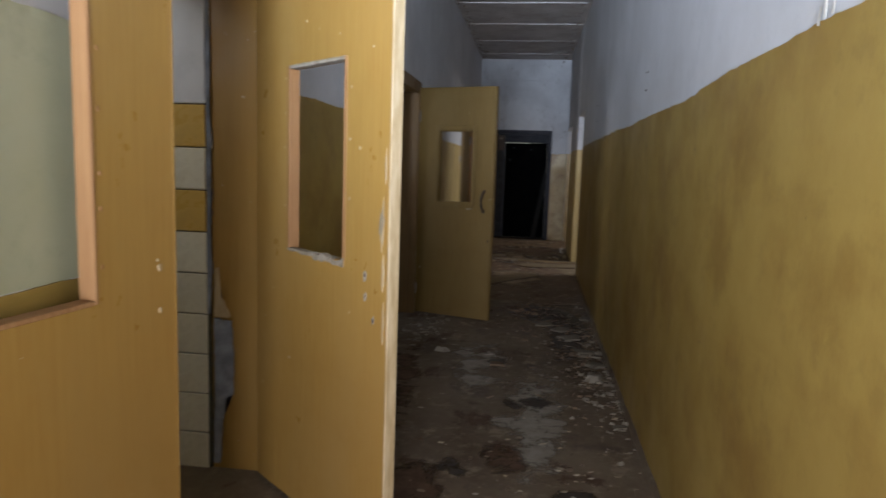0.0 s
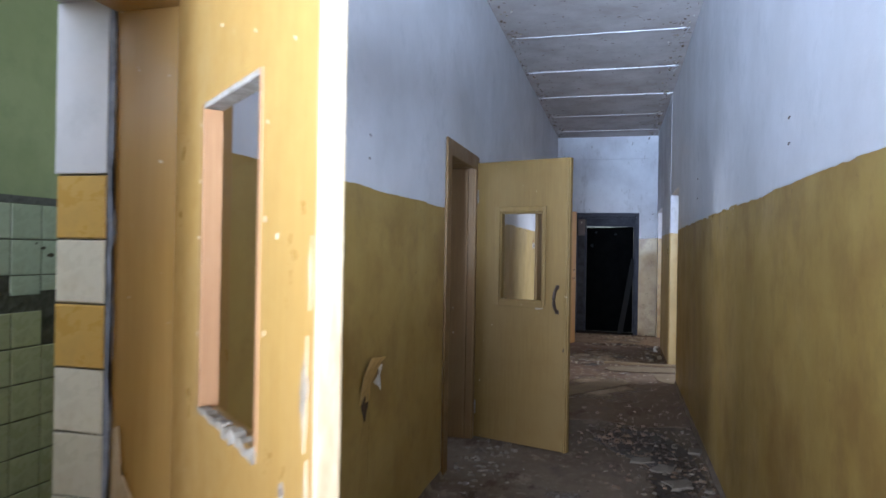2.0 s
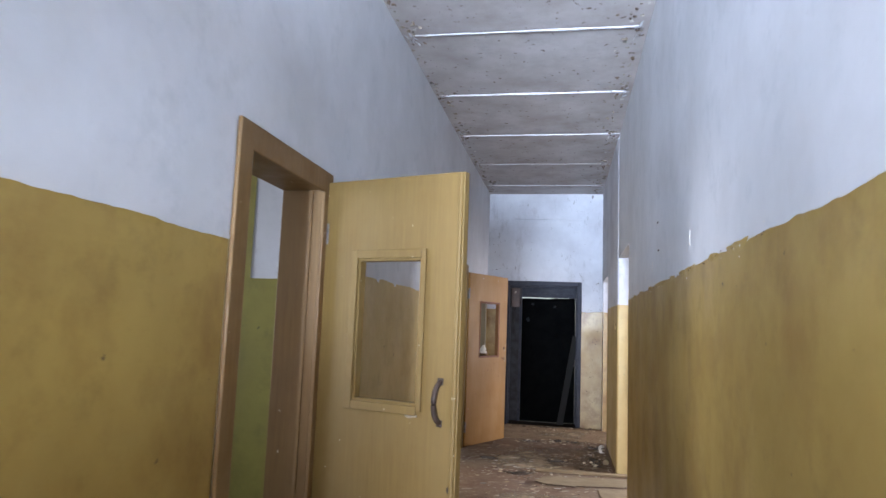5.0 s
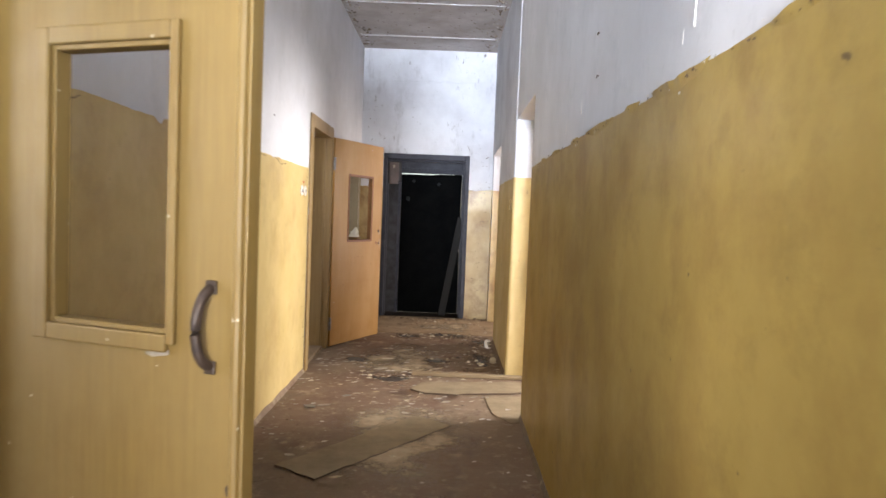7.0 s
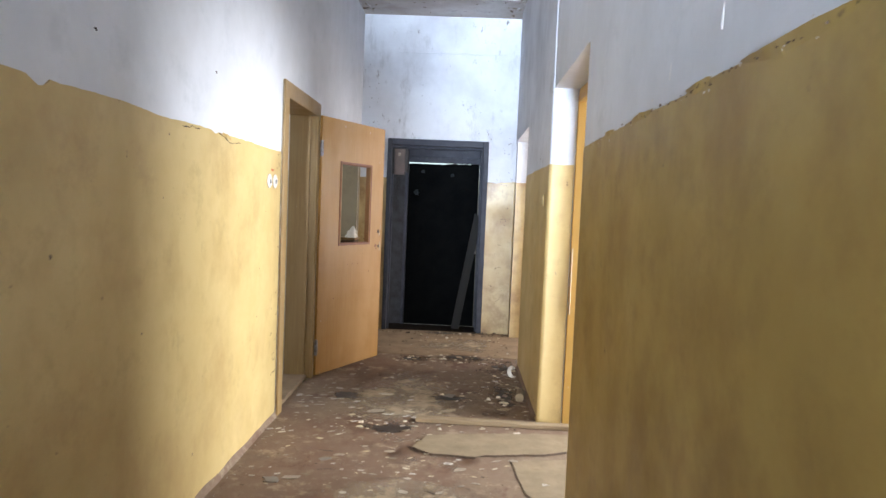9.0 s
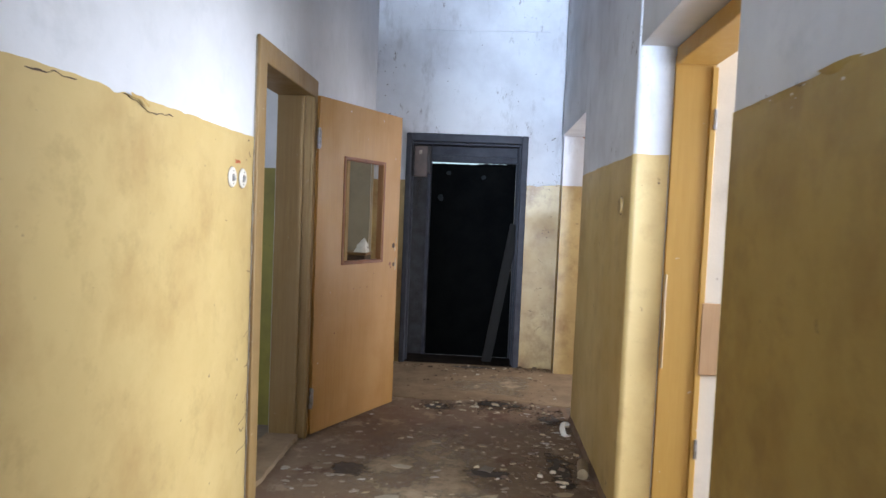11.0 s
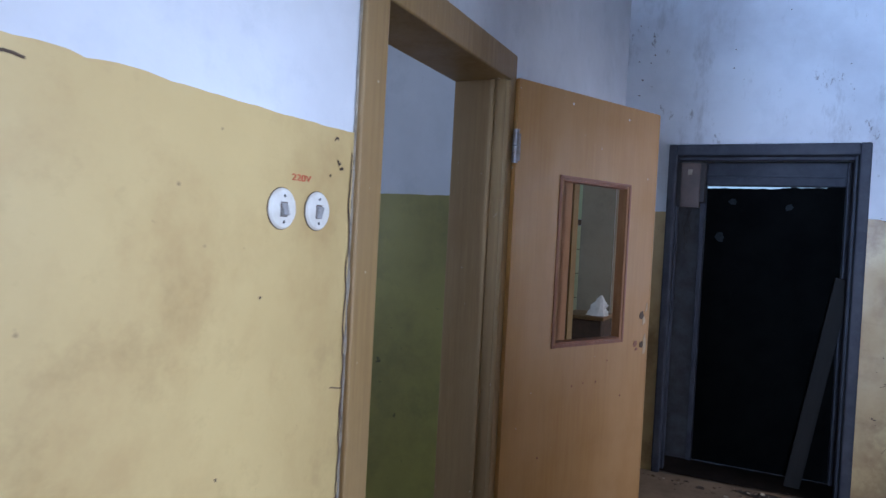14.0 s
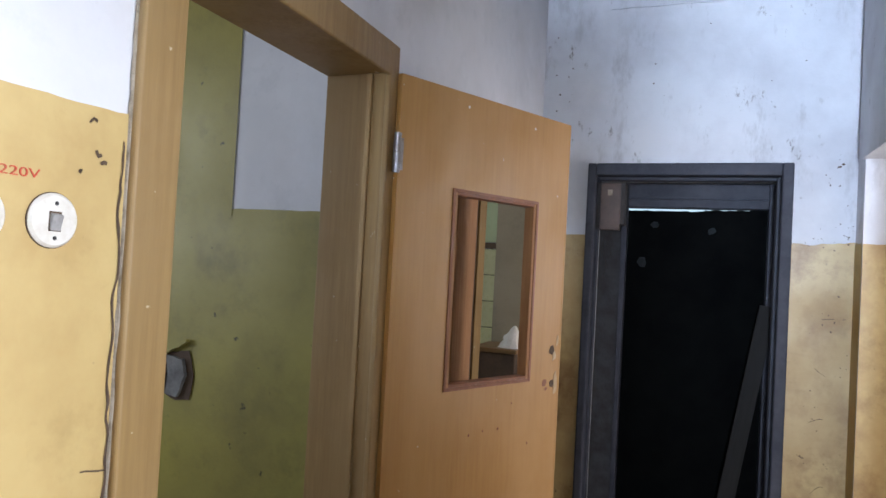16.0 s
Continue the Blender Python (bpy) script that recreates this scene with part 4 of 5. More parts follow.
boxes("wall_end_inner", [(EL - 0.1, -0.533, YB - 0.06, YB, 0, H), (0.365, ER + 0.3, YB - 0.06, YB, 0, H)], M_PLASTER_SHADE, "plaster beside the inner door, darkened for the recess's shade")
dado("wall_end_inner_paint", (EL, YB - 0.06), (-0.533, YB - 0.06), (0, -1), M_PLASTER_SHADE, "grey paint beside the inner door, darkened for the recess's shade", top=1.62, seed=41, rough=0.02)
root = holder("inner_door", pose(0, YB - 0.02, 0), "green black sheeted door, darkened for the recess's shade, shut, with a chink of daylight above", "door")
part("frame_post", bbox(-0.533, -0.50, -0.06, 0.04, 0, 2.03, 0.005), M_GREY, root, "grey frame post")
part("frame_post", bbox(0.31, 0.365, -0.06, 0.04, 0, 2.03, 0.005), M_GREY, root, "grey frame post")
part("transom", bbox(-0.50, 0.31, -0.055, 0.04, 1.875, 2.03, 0.006), M_GREY, root, "grey transom board")
part("transom_bead", bbox(-0.50, 0.31, -0.072, -0.055, 1.925, 1.94, 0.004), M_GREY, root)
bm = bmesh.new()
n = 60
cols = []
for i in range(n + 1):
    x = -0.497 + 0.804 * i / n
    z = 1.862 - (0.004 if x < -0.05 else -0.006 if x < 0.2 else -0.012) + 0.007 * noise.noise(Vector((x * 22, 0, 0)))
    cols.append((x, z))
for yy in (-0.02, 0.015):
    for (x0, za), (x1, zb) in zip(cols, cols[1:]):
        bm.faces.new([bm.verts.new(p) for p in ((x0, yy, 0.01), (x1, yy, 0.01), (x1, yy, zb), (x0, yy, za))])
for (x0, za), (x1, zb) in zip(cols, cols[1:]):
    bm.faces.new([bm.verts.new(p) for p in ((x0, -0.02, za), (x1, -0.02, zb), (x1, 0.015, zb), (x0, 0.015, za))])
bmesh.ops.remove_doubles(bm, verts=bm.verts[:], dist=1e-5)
part("leaf", bm, M_DOOR_SHADE, root, "green black leaf, darkened for the recess's shade, with an uneven top edge")
rnd = random.Random(4)
for i, (x, z, w) in enumerate(((-0.33, 1.77, 0.035), (-0.40, 1.53, 0.04), (0.0, 1.74, 0.03))):
    bm = bmesh.new()
    pts = [(x + w * rnd.uniform(0.5, 1.0) * math.cos(a), -0.0225, z + w * rnd.uniform(0.5, 1.0) * math.sin(a)) for a in (k * 2 * math.pi / 6 for k in range(6))]
    rim = [bm.verts.new(p) for p in pts]
    back = [bm.verts.new((p[0], -0.0202, p[2])) for p in pts]
    bm.faces.new(rim)
    for a in range(6):
        bm.faces.new((rim[a], rim[(a + 1) % 6], back[(a + 1) % 6], back[a]))
    part("torn_patch", bm, M_SCRAP_SHADE, root, "grey scrap of torn covering, darkened for the recess's shade")
part("bolt", bbox(0.285, 0.30, -0.034, -0.021, 0.85, 1.0, 0.003), M_STEEL, root, "steel edge bolt")

root = holder("electric_box", pose(-0.575, YE + 0.09, 1.85), "brown metal electric box with dangling black wires", "electric box")
part("case", bbox(-0.083, 0.055, -0.05, 0.06, -0.14, 0.14, 0.005), M_BLACK, root)
part("lid", bbox(-0.055, 0.06, -0.064, -0.051, -0.145, 0.135, 0.003), M_BOX, root, "lid hanging a little open")
part("lid_flange", bbox(0.056, 0.086, -0.05, 0.05, -0.11, 0.14, 0.003), M_BLACK, root)
part("label_plate", bbox(-0.015, 0.012, -0.067, -0.064, 0.06, 0.095, 0.001, 1), M_BROKEN, root, "small pale label")
for k, (dx, ln) in enumerate(((0.0, 0.24), (0.015, 0.17), (-0.012, 0.30))):
    pts = [(dx - 0.01 + 0.012 * math.sin(i * 1.1 + k), -0.02 - 0.006 * i, -0.135 - ln * i / 7) for i in range(8)]
    part("wire", tube(pts, 0.003, 6), M_BLACK, root, "loose black wire")

bm = bmesh.new()
box(bm, -0.045, 0.045, -0.012, 0.012, 0.0, 1.32)
bevelled(bm, 0.003)
o = thing("leaning_plank", bm, M_PLANK_SHADE, "weathered plank leaning in the end doorway, darkened for the shade there", "plank")
o.matrix_world = pose(0.10, YE + 0.17, 0.006, -4, 9.5, 0)

# Black sheet stands for the shade on the doorway's floor.
structure("floor_threshold", sheet([(EL, YE + 0.02), (ER, YE + 0.02), (ER, YB - 0.06), (EL, YB - 0.06)], 0.004, 0.006, 0.0, 8), M_FLOOR_SHADE, "black sheet for the shade on the floor of the end doorway")

# ---- side opening on the right ----
root = holder("side_door_frame", pose(0.9, 9.985, 0), "orange painted timber door frame, loose paint on its jamb", "door frame")
base = root.matrix_world.inverted()
for nm, r in (("jamb", (0.83, 1.005, 9.975, 10.03, 0, 2.10)), ("head", (0.83, 1.005, 8.85, 9.974, 2.06, 2.135)), ("jamb", (0.83, 1.005, 8.812, 8.85, 0, 2.10))):
    bm = bbox(*r, 0.006, 3)
    bm.transform(base)
    part(nm, bm, M_ORANGE, root)
bm = bbox(0.985, 1.012, 9.962, 9.974, 0.0, 2.05, 0.004)
bm.transform(base)
part("stop_bead", bm, M_ORANGE, root)
for z in (1.78, 0.32):
    bm = bbox(1.0, 1.014, 9.955, 9.962, z, z + 0.09, 0.002)
    bm.transform(base)
    part("hinge", bm, M_STEEL, root, "rusty hinge plate")
bm = bmesh.new()
prev = None
for i in range(25):
    z = 0.72 + 0.42 * i / 24
    w = 0.012 + 0.010 * abs(noise.noise(Vector((z * 9, 0, 0))))
    row = [bm.verts.new((0.832, 9.972, z)), bm.verts.new((0.832 + w * 0.5, 9.962 - 0.006 * math.sin(i * 0.26), z)), bm.verts.new((0.832 + w, 9.969, z))]
    if prev:
        for k in range(2):
            bm.faces.new((prev[k], row[k], row[k + 1], prev[k + 1]))
    prev = row
bm.transform(base)
part("peeling_paint", bm, M_PALE, root, "curling strip of old paint")
boxes("wall_right_reveal", [(1.006, 1.16, 9.979, 10.10, 0, 2.14), (1.10, 1.16, 10.10, 11.46, 0, H), (1.10, 1.16, 9.985, 10.10, 2.14, H)], M_CREAMWALL, "cream plaster reveal of the side opening")
thing("nailed_board", bbox(1.0, 1.125, 9.958, 9.978, 0.70, 1.02, 0.003), M_PLY, "short raw plywood board nailed to the reveal", "board")
# Peeling curl, coloured brown to hold the shadow slit behind it.
bm = bmesh.new()
prev = None
for i in range(15):
    z = 1.30 + 0.32 * i / 14
    k = math.sin(math.pi * i / 14)
    row = [bm.verts.new((1.118, 9.978, z)), bm.verts.new((1.120 + 0.003 * k, 9.974 - 0.006 * k, z)), bm.verts.new((1.121 + 0.009 * k, 9.976 - 0.004 * k, z))]
    if prev:
        for q in range(2):
            bm.faces.new((prev[q], row[q], row[q + 1], prev[q + 1]))
    prev = row
thing("peeling_paper", bm, M_BOARD, "curl of paint peeling off the reveal, dark for the shadow behind it", "peeling paint")

# ---- small wall things ----
def light_switch(y, z, x, turn, tip, label):
    root = holder("light_switch", pose(x, y, z, 0, 0, turn), label, "light switch", "round light switches")
    plate = part("plate", disc(0.041, 0.007, 48, 0.004), M_PLATE, root)
    # Dark ring puts the shadow at the plate's edge into colour.
    part("rim_shadow_gap", disc(0.0425, 0.0012, 48, 0.0005), M_BOARDEDGE, root, "dark ring for the shadow gap round the plate")
    part("switch_well", bbox(-0.0105, 0.0105, -0.0076, -0.0066, -0.0165, 0.0135, 0.0004, 1), M_BOARDEDGE, plate, "dark well")
    bm = bbox(-0.0085, 0.0085, -0.007, 0.004, -0.0135, 0.0115, 0.002, 2)
    bm.transform(pose(0, -0.0065, -0.001, tip, 0, 0))
    part("rocker", bm, M_ROCKER, plate, "grey plastic rocker")
    for dz in (-0.0265, 0.0255):
        bm = disc(0.0032, 0.0082, 12, 0.0006)
        bm.transform(pose(0.001, 0, dz))
        part("screw", bm, M_BLACK, plate, "dark screw head")
    return root


light_switch(9.607, 1.478, XL + 0.0035, 90, -16, "round white light switch with a grey rocker on yellow paint")
light_switch(9.722, 1.479, XL + 0.0035, 90, 14, "round white light switch with a grey rocker near a door frame")
bm = disc(0.04, 0.012, 36, 0.006)
bm.transform(pose(XR2 - 0.002, 10.18, 1.44, 0, 0, -90))
cover = thing("socket_cover", bm, M_YELLOW_DIRTY, "round socket cover painted over with the wall", "socket plate")
bm = disc(0.044, 0.003, 36, 0.001)
bm.transform(pose(XR2 - 0.002, 10.18, 1.44, 0, 0, -90))
part("dark_rim", bm, M_BOARDEDGE, cover, "dark ring round the cover")

cu = bpy.data.curves.new("lettering", "FONT")
cu.body, cu.size, cu.extrude, cu.align_x = "220V", 0.024, 0.0004, "CENTER"
ob = new("lettering", cu)
bpy.context.view_layer.update()
me = bpy.data.meshes.new_from_object(ob.evaluated_get(bpy.context.evaluated_depsgraph_get()))
bpy.data.objects.remove(ob)
me.materials.append(M_RED)
o = tagged(new("stencil_lettering", me), "small red stencilled 220V on yellow paint", "lettering")
o.matrix_world = pose(XL + 0.0045, 9.666, 1.538, 90, 0, 90) @ Matrix.Diagonal((1.25, 0.8, 1, 1))

# torn flap on the left wall
bm = bmesh.new()
grid = []
for i in range(7):
    row = []
    for j in range(9):
        u, v = i / 6 - 0.5, j / 8
        out = 0.004 + 0.09 * (v ** 2) * (0.7 + 0.5 * u) + 0.01 * noise.noise(Vector((u * 4, v * 4, 0)))
        row.append(bm.verts.new((XL + out, 3.885 + u * 0.13 * (1 - 0.55 * v), 0.74 + v * 0.20)))
    grid.append(row)
for a, b in zip(grid, grid[1:]):
    for k in range(8):
        bm.faces.new((a[k], b[k], b[k + 1], a[k + 1]))
flap = thing("torn_paint_flap", bm, M_PAPER, "torn flap of ochre paint curling off the wall", "peeling paint")
bm = bmesh.new()
pts = [(XL + 0.0055, 3.885 + 0.035 * math.cos(a) * (1 + 0.3 * math.sin(3 * a)), 0.715 + 0.05 * math.sin(a) * (1 + 0.25 * math.cos(4 * a))) for a in (k * 2 * math.pi / 14 for k in range(14))]
bm.faces.new([bm.verts.new(p) for p in pts])
part("bare_patch", bm, M_BOARDEDGE, flap, "dark bare patch under the flap")
bm = bmesh.new()
pts = [(XL + 0.045 + 0.012 * math.sin(k * 2.1), 3.945 + (0.016 + 0.012 * (k % 3)) * math.cos(k * 0.7), 0.85 + (0.05 + 0.02 * (k % 2)) * math.sin(k * 0.7)) for k in range(9)]
bm.faces.new([bm.verts.new(p) for p in pts])
part("paper_underside", bm, M_WHITEPAPER, flap, "white torn underside")

# cracks and lifted plaster beside the far door frame and along the paint line
def crack(points, width, label, material=None):
    """A ragged split: a thin dark ribbon that follows wall points (x, y, z)."""
    bm = bmesh.new()
    prev = None
    pts = []
    for a, b in zip(points, points[1:]):
        a, b = Vector(a), Vector(b)
        n = max(2, int((b - a).length / 0.012))
        pts += [a.lerp(b, k / n) for k in range(n)]
    pts.append(Vector(points[-1]))
    for k, p in enumerate(pts):
        j = Vector((0, noise.noise(p * 30), noise.noise(p * 30 + Vector((7, 0, 0))))) * 0.008
        w = width * (0.35 + 0.9 * abs(noise.noise(p * 22)))
        d = (pts[min(k + 1, len(pts) - 1)] - pts[max(k - 1, 0)]).normalized()
        s_ = Vector((1, 0, 0)).cross(d).normalized() * w
        row = [bm.verts.new(p + j - s_), bm.verts.new(p + j + s_)]
        if prev:
            bm.faces.new((prev[0], row[0], row[1], prev[1]))
        prev = row
    return structure("wall_crack_trim", bm, material or M_BOARDEDGE, label)


XC = XL + 0.0048
crack([(XC, 3.90, 0.70), (XC, 3.86, 0.62), (XC, 3.83, 0.55)], 0.0022, "thin crack below a torn flap of paint")
crack([(XC, 3.93, 0.72), (XC, 3.945, 0.62), (XC, 3.93, 0.50), (XC, 3.94, 0.40)], 0.002, "thin crack below a torn flap of paint")
crack([(XC + 0.004, 3.06, 1.662), (XC + 0.012, 3.11, 1.650), (XC + 0.010, 3.17, 1.660), (XC + 0.003, 3.24, 1.664)], 0.007, "curled lip of paint along the paint line", M_PAPER)
crack([(XC, 9.845, 0.02), (XC, 9.842, 0.5), (XC, 9.847, 1.0), (XC, 9.844, 1.62)], 0.0042, "dark split along a door casing")
for z, ln, rise in ((0.42, 0.10, 0.03), (0.50, 0.06, 0.035), (0.80, 0.06, 0.02), (1.08, 0.045, -0.008), (0.30, 0.12, 0.02), (0.66, 0.04, 0.015)):
    crack([(XC, 9.847, z + rise), (XC, 9.847 - ln * 0.5, z + rise * 0.3), (XC, 9.847 - ln, z)], 0.0028, "dark crack in yellow paint")
for y, z, ln, rise in ((9.775, 1.635, 0.014, 0.006), (9.79, 1.60, 0.010, -0.012), (9.80, 1.575, 0.012, 0.004), (9.76, 1.555, 0.006, 0.003), (9.55, 1.30, 0.006, 0.004), (9.46, 0.98, 0.006, 0.002), (9.70, 0.55, 0.03, 0.012), (9.76, 0.40, 0.05, -0.02)):
    crack([(XC, y, z), (XC, y + ln * 0.5, z + rise), (XC, y + ln, z + rise * 0.6)], 0.004, "dark chip in yellow paint")
crack([(XC, 8.40, 1.645), (XC, 8.50, 1.655), (XC, 8.58, 1.657)], 0.003, "dark lifted edge of paint")
crack([(XC, 8.80, 1.661), (XC, 8.86, 1.655), (XC, 8.93, 1.630), (XC, 9.02, 1.638), (XC, 9.09, 1.644)], 0.0034, "dark lifted edge of paint")
crack([(XC + 0.010, 8.82, 1.668), (XC + 0.014, 8.87, 1.662), (XC + 0.012, 8.92, 1.643)], 0.009, "curled lip of pale paint", M_PAPER)
crack([(XC, 6.45, 1.60), (XC, 6.47, 1.64), (XC, 6.52, 1.655)], 0.003, "dark lifted edge of paint")
for z, ln in ((0.35, 0.10), (0.72, 0.12), (1.0, 0.08), (1.28, 0.10), (0.55, 0.06)):
    bm = bmesh.new()
    prev = None
    for k in range(14):
        x = 0.42 + 0.25 * ((z * 7.7) % 1.0) * 0.6 + ln * 0.6 * k / 13
        zz = z + (z * 37 % 1.0 - 0.5) * 0.07 * k / 13 + 0.03 * noise.noise(Vector((x * 20, z, 0)))
        w = 0.0025 * (0.4 + abs(noise.noise(Vector((x * 40, z, 5)))))
        row = [bm.verts.new((x, YE - 0.0045, zz - w)), bm.verts.new((x, YE - 0.0045, zz + w))]
        if prev:
            bm.faces.new((prev[0], row[0], row[1], prev[1]))
        prev = row
    structure("wall_crack_trim", bm, M_BOARDEDGE, "dark crack in yellow paint on the end wall")

# broken pocket in the far room's wall, with a paint flap over it
root = holder("broken_wall_pocket", pose(-1.90, 11.014, 0.98), "broken socket pocket with grey rubble in a green wall", "wall damage")
part("hollow", ragged([(-0.06, 0.08), (0.05, 0.09), (0.075, 0.0), (0.06, -0.09), (0.0, -0.10), (-0.06, -0.08)], 0.0, 0.003, 3), M_BOARDEDGE, root, "dark hollow")
part("rubble", ragged([(-0.05, 0.07), (0.03, 0.06), (0.045, 0.0), (0.015, -0.085), (-0.045, -0.075), (-0.03, 0.0)], -0.004, 0.016, 5), M_MORTAR, root, "grey green rubble")
part("paint_flap", ragged([(-0.06, 0.085), (0.045, 0.135), (0.05, 0.125), (-0.05, 0.07)], -0.004, 0.018, 8), M_GREEN_DADO, root, "lifted lip of paint")

# mould specks and splits on the end wall
rnd = random.Random(77)
bm = bmesh.new()
for x, z, n, sx, sz, w in ((0.55, 2.03, 7, 0.03, 0.05, 0.006), (0.61, 2.10, 4, 0.02, 0.02, 0.007), (0.645, 1.75, 8, 0.02, 0.05, 0.005), (0.585, 1.70, 9, 0.05, 0.03, 0.005), (0.50, 1.68, 5, 0.06, 0.02, 0.004), (0.587, 1.26, 6, 0.02, 0.04, 0.005), (0.66, 1.02, 5, 0.02, 0.04, 0.005), (0.5, 0.6, 8, 0.06, 0.2, 0.005), (-0.86, 1.3, 14, 0.06, 0.3, 0.006), (-0.88, 2.3, 20, 0.05, 0.3, 0.007), (0.1, 2.6, 10, 0.4, 0.2, 0.005)):
    for i in range(n):
        cx, cz, r_ = rnd.gauss(x, sx), rnd.gauss(z, sz), w * rnd.uniform(0.3, 1.2)
        if cx > 0.68 or cx < -0.99:
            continue
        bm.faces.new([bm.verts.new((cx + r_ * rnd.uniform(0.5, 1.3) * math.cos(k * 1.05), YE - 0.0048, cz + r_ * rnd.uniform(0.5, 1.1) * math.sin(k * 1.05))) for k in range(6)])
tagged(new("mould_specks", mesh_of("mould_specks", bm, M_BOARDEDGE)), "black mould specks on the end wall", "mould", "", "stuff")

# bare plaster high on the corner pier
structure("wall_pilaster_patch", ragged([(0.72, 2.16), (0.80, 2.30), (0.87, 2.31), (0.88, 2.06), (0.80, 2.12)], 12.841, 0.003, 4), M_PINKPLASTER, "bare pinkish brown plaster high on the corner pier")

# plaster lumps squeezed out beside the casing
bm = bmesh.new()
prev = None
for k in range(90):
    z = 0.02 + 2.08 * k / 89
    w = 0.003 + 0.009 * max(0.0, noise.noise(Vector((z * 17, 3, 0))))
    o_ = 0.006 + 0.004 * noise.noise(Vector((z * 14, 5, 0)))
    row = [bm.verts.new((XL + 0.002, 9.856 - w, z)), bm.verts.new((XL + o_, 9.856 - w * 0.4, z)), bm.verts.new((XL + o_ * 1.2, 9.858, z))]
    if prev:
        for q in range(2):
            bm.faces.new((prev[q], row[q], row[q + 1], prev[q + 1]))
    prev = row
structure("plaster_edge_trim", bm, M_BROKEN, "crumbling grey filler beside the casing")

# nails and hooks in the plaster
def wall_nail(x, y, z, side):
    bm = tube([(x, y, z), (x + side * 0.007, y, z + 0.001), (x + side * 0.009, y + 0.001, z - 0.008)], 0.0028, 6)
    return thing("wall_nail", bm, M_DARKMETAL, "bent dark nail stuck in white plaster", "nail", "nails in the plaster")


for y, z in ((3.90, 1.895), (3.895, 1.794), (7.78, 2.03), (7.77, 1.86), (8.75, 1.93)):
    wall_nail(XL - 0.002, y, z, 1)
for y, z in ((3.92, 1.919), (3.92, 1.822), (6.95, 2.02), (6.93, 1.86)):
    wall_nail(xr(y) + 0.002, y, z, -1)

# lifted, shadowed edges along the paint line, and pale drips over it
def lifted(y0, y1, drop, label):
    """A curl of paint standing off the wall along the paint line, with its dark hollow."""
    bm = bmesh.new()
    prev = None
    n = max(6, int((y1 - y0) / 0.015))
    for k in range(n + 1):
        y = y0 + (y1 - y0) * k / n
        e = max(0.0, math.sin(math.pi * k / n)) ** 0.6
        h = PAINT + 0.006 + 0.010 * noise.noise(Vector((y * 9, 2, 0)))
        x = xr(y) - 0.0035
        lift = 0.009 * e * (0.7 + 0.6 * noise.noise(Vector((y * 25, 0, 0))))
        row = [bm.verts.new((x, y, h - drop * e)), bm.verts.new((x - lift * 0.6, y, h - drop * 0.35 * e)), bm.verts.new((x - lift, y, h + 0.002 * e))]
        if prev:
            for q in range(2):
                bm.faces.new((prev[q], row[q], row[q + 1], prev[q + 1]))
        prev = row
    return structure("peeling_paint_trim", bm, M_OLIVE, label)


for a, b, d in ((5.05, 5.32, 0.03), (5.42, 5.60, 0.022), (5.85, 6.25, 0.03), (6.35, 6.52, 0.02), (6.66, 7.10, 0.026), (7.25, 7.42, 0.02), (7.7, 7.95, 0.018), (8.2, 8.36, 0.016)):
    lifted(a, b, d, "curling lip of olive paint along the paint line")
bm = bmesh.new()
rnd = random.Random(31)
for y, z0_, ln in ((5.95, 1.76, 0.07), (6.02, 1.74, 0.04), (7.2, 1.76, 0.06), (7.55, 1.72, 0.05), (1.60, 1.70, 0.06), (1.63, 1.69, 0.045), (1.56, 1.70, 0.03)):
    w = 0.0022 if y > 2 else 0.009
    x = xr(y) - 0.0035
    rim = [bm.verts.new((x - 0.003 * rnd.random(), y + w * rnd.uniform(-1, -0.4), z0_)), bm.verts.new((x - 0.003, y + w, z0_ + 0.005)), bm.verts.new((x - 0.006 * rnd.random(), y + w * 0.6, z0_ + ln)), bm.verts.new((x, y - w * 0.5, z0_ + ln * 0.9))]
    bm.faces.new(rim)
tagged(new("peeling_flakes", mesh_of("peeling_flakes", bm, M_WHITEPAPER)), "white flakes curling off above the paint line", "peeling paint", "", "stuff")

def edge_flakes(name, material, count, seed, spread, size, label):
    """Small broken bits of coat along the paint lines of both walls."""
    rnd = random.Random(seed)
    bm = bmesh.new()
    for i in range(count):
        right = True
        y = rnd.choice((5.3, 6.0, 6.9, 7.6, 8.2)) + rnd.gauss(0, 0.35)
        if right and y > 8.78:
            continue
        x, side = (xr(y) - 0.0062, -1) if right else (XL + 0.0062, 1)
        z, s = PAINT - 0.004 + rnd.gauss(0, spread), size * rnd.uniform(0.3, 1.0)
        long_ = rnd.uniform(0.8, 2.6)
        bm.faces.new([bm.verts.new((x + side * 0.003 * rnd.random(), y + s * long_ * rnd.uniform(0.6, 1.0) * math.cos(k * 1.257), z + s * rnd.uniform(0.5, 1.0) * math.sin(k * 1.257))) for k in range(5)])
    return tagged(new(name, mesh_of(name, bm, material)), label, "peeling paint", "", "stuff")


edge_flakes("paint_line_chips", M_CRUMBS, 90, 61, 0.004, 0.0055, "dark chipped spots along the paint line")
edge_flakes("paint_line_flakes", M_WHITEPAPER, 50, 62, 0.014, 0.005, "white flakes along the paint line")

# ---- boards and litter on the floor ----
structure("floor_stain", sheet([(-0.12, 6.35), (0.05, 6.05), (0.30, 5.75), (0.52, 5.35), (0.60, 5.6), (0.56, 6.2), (0.40, 6.65), (0.10, 6.72)], 0.0015, 0.001, 0.0, 21), M_STAIN, "dark damp stain on the floor")
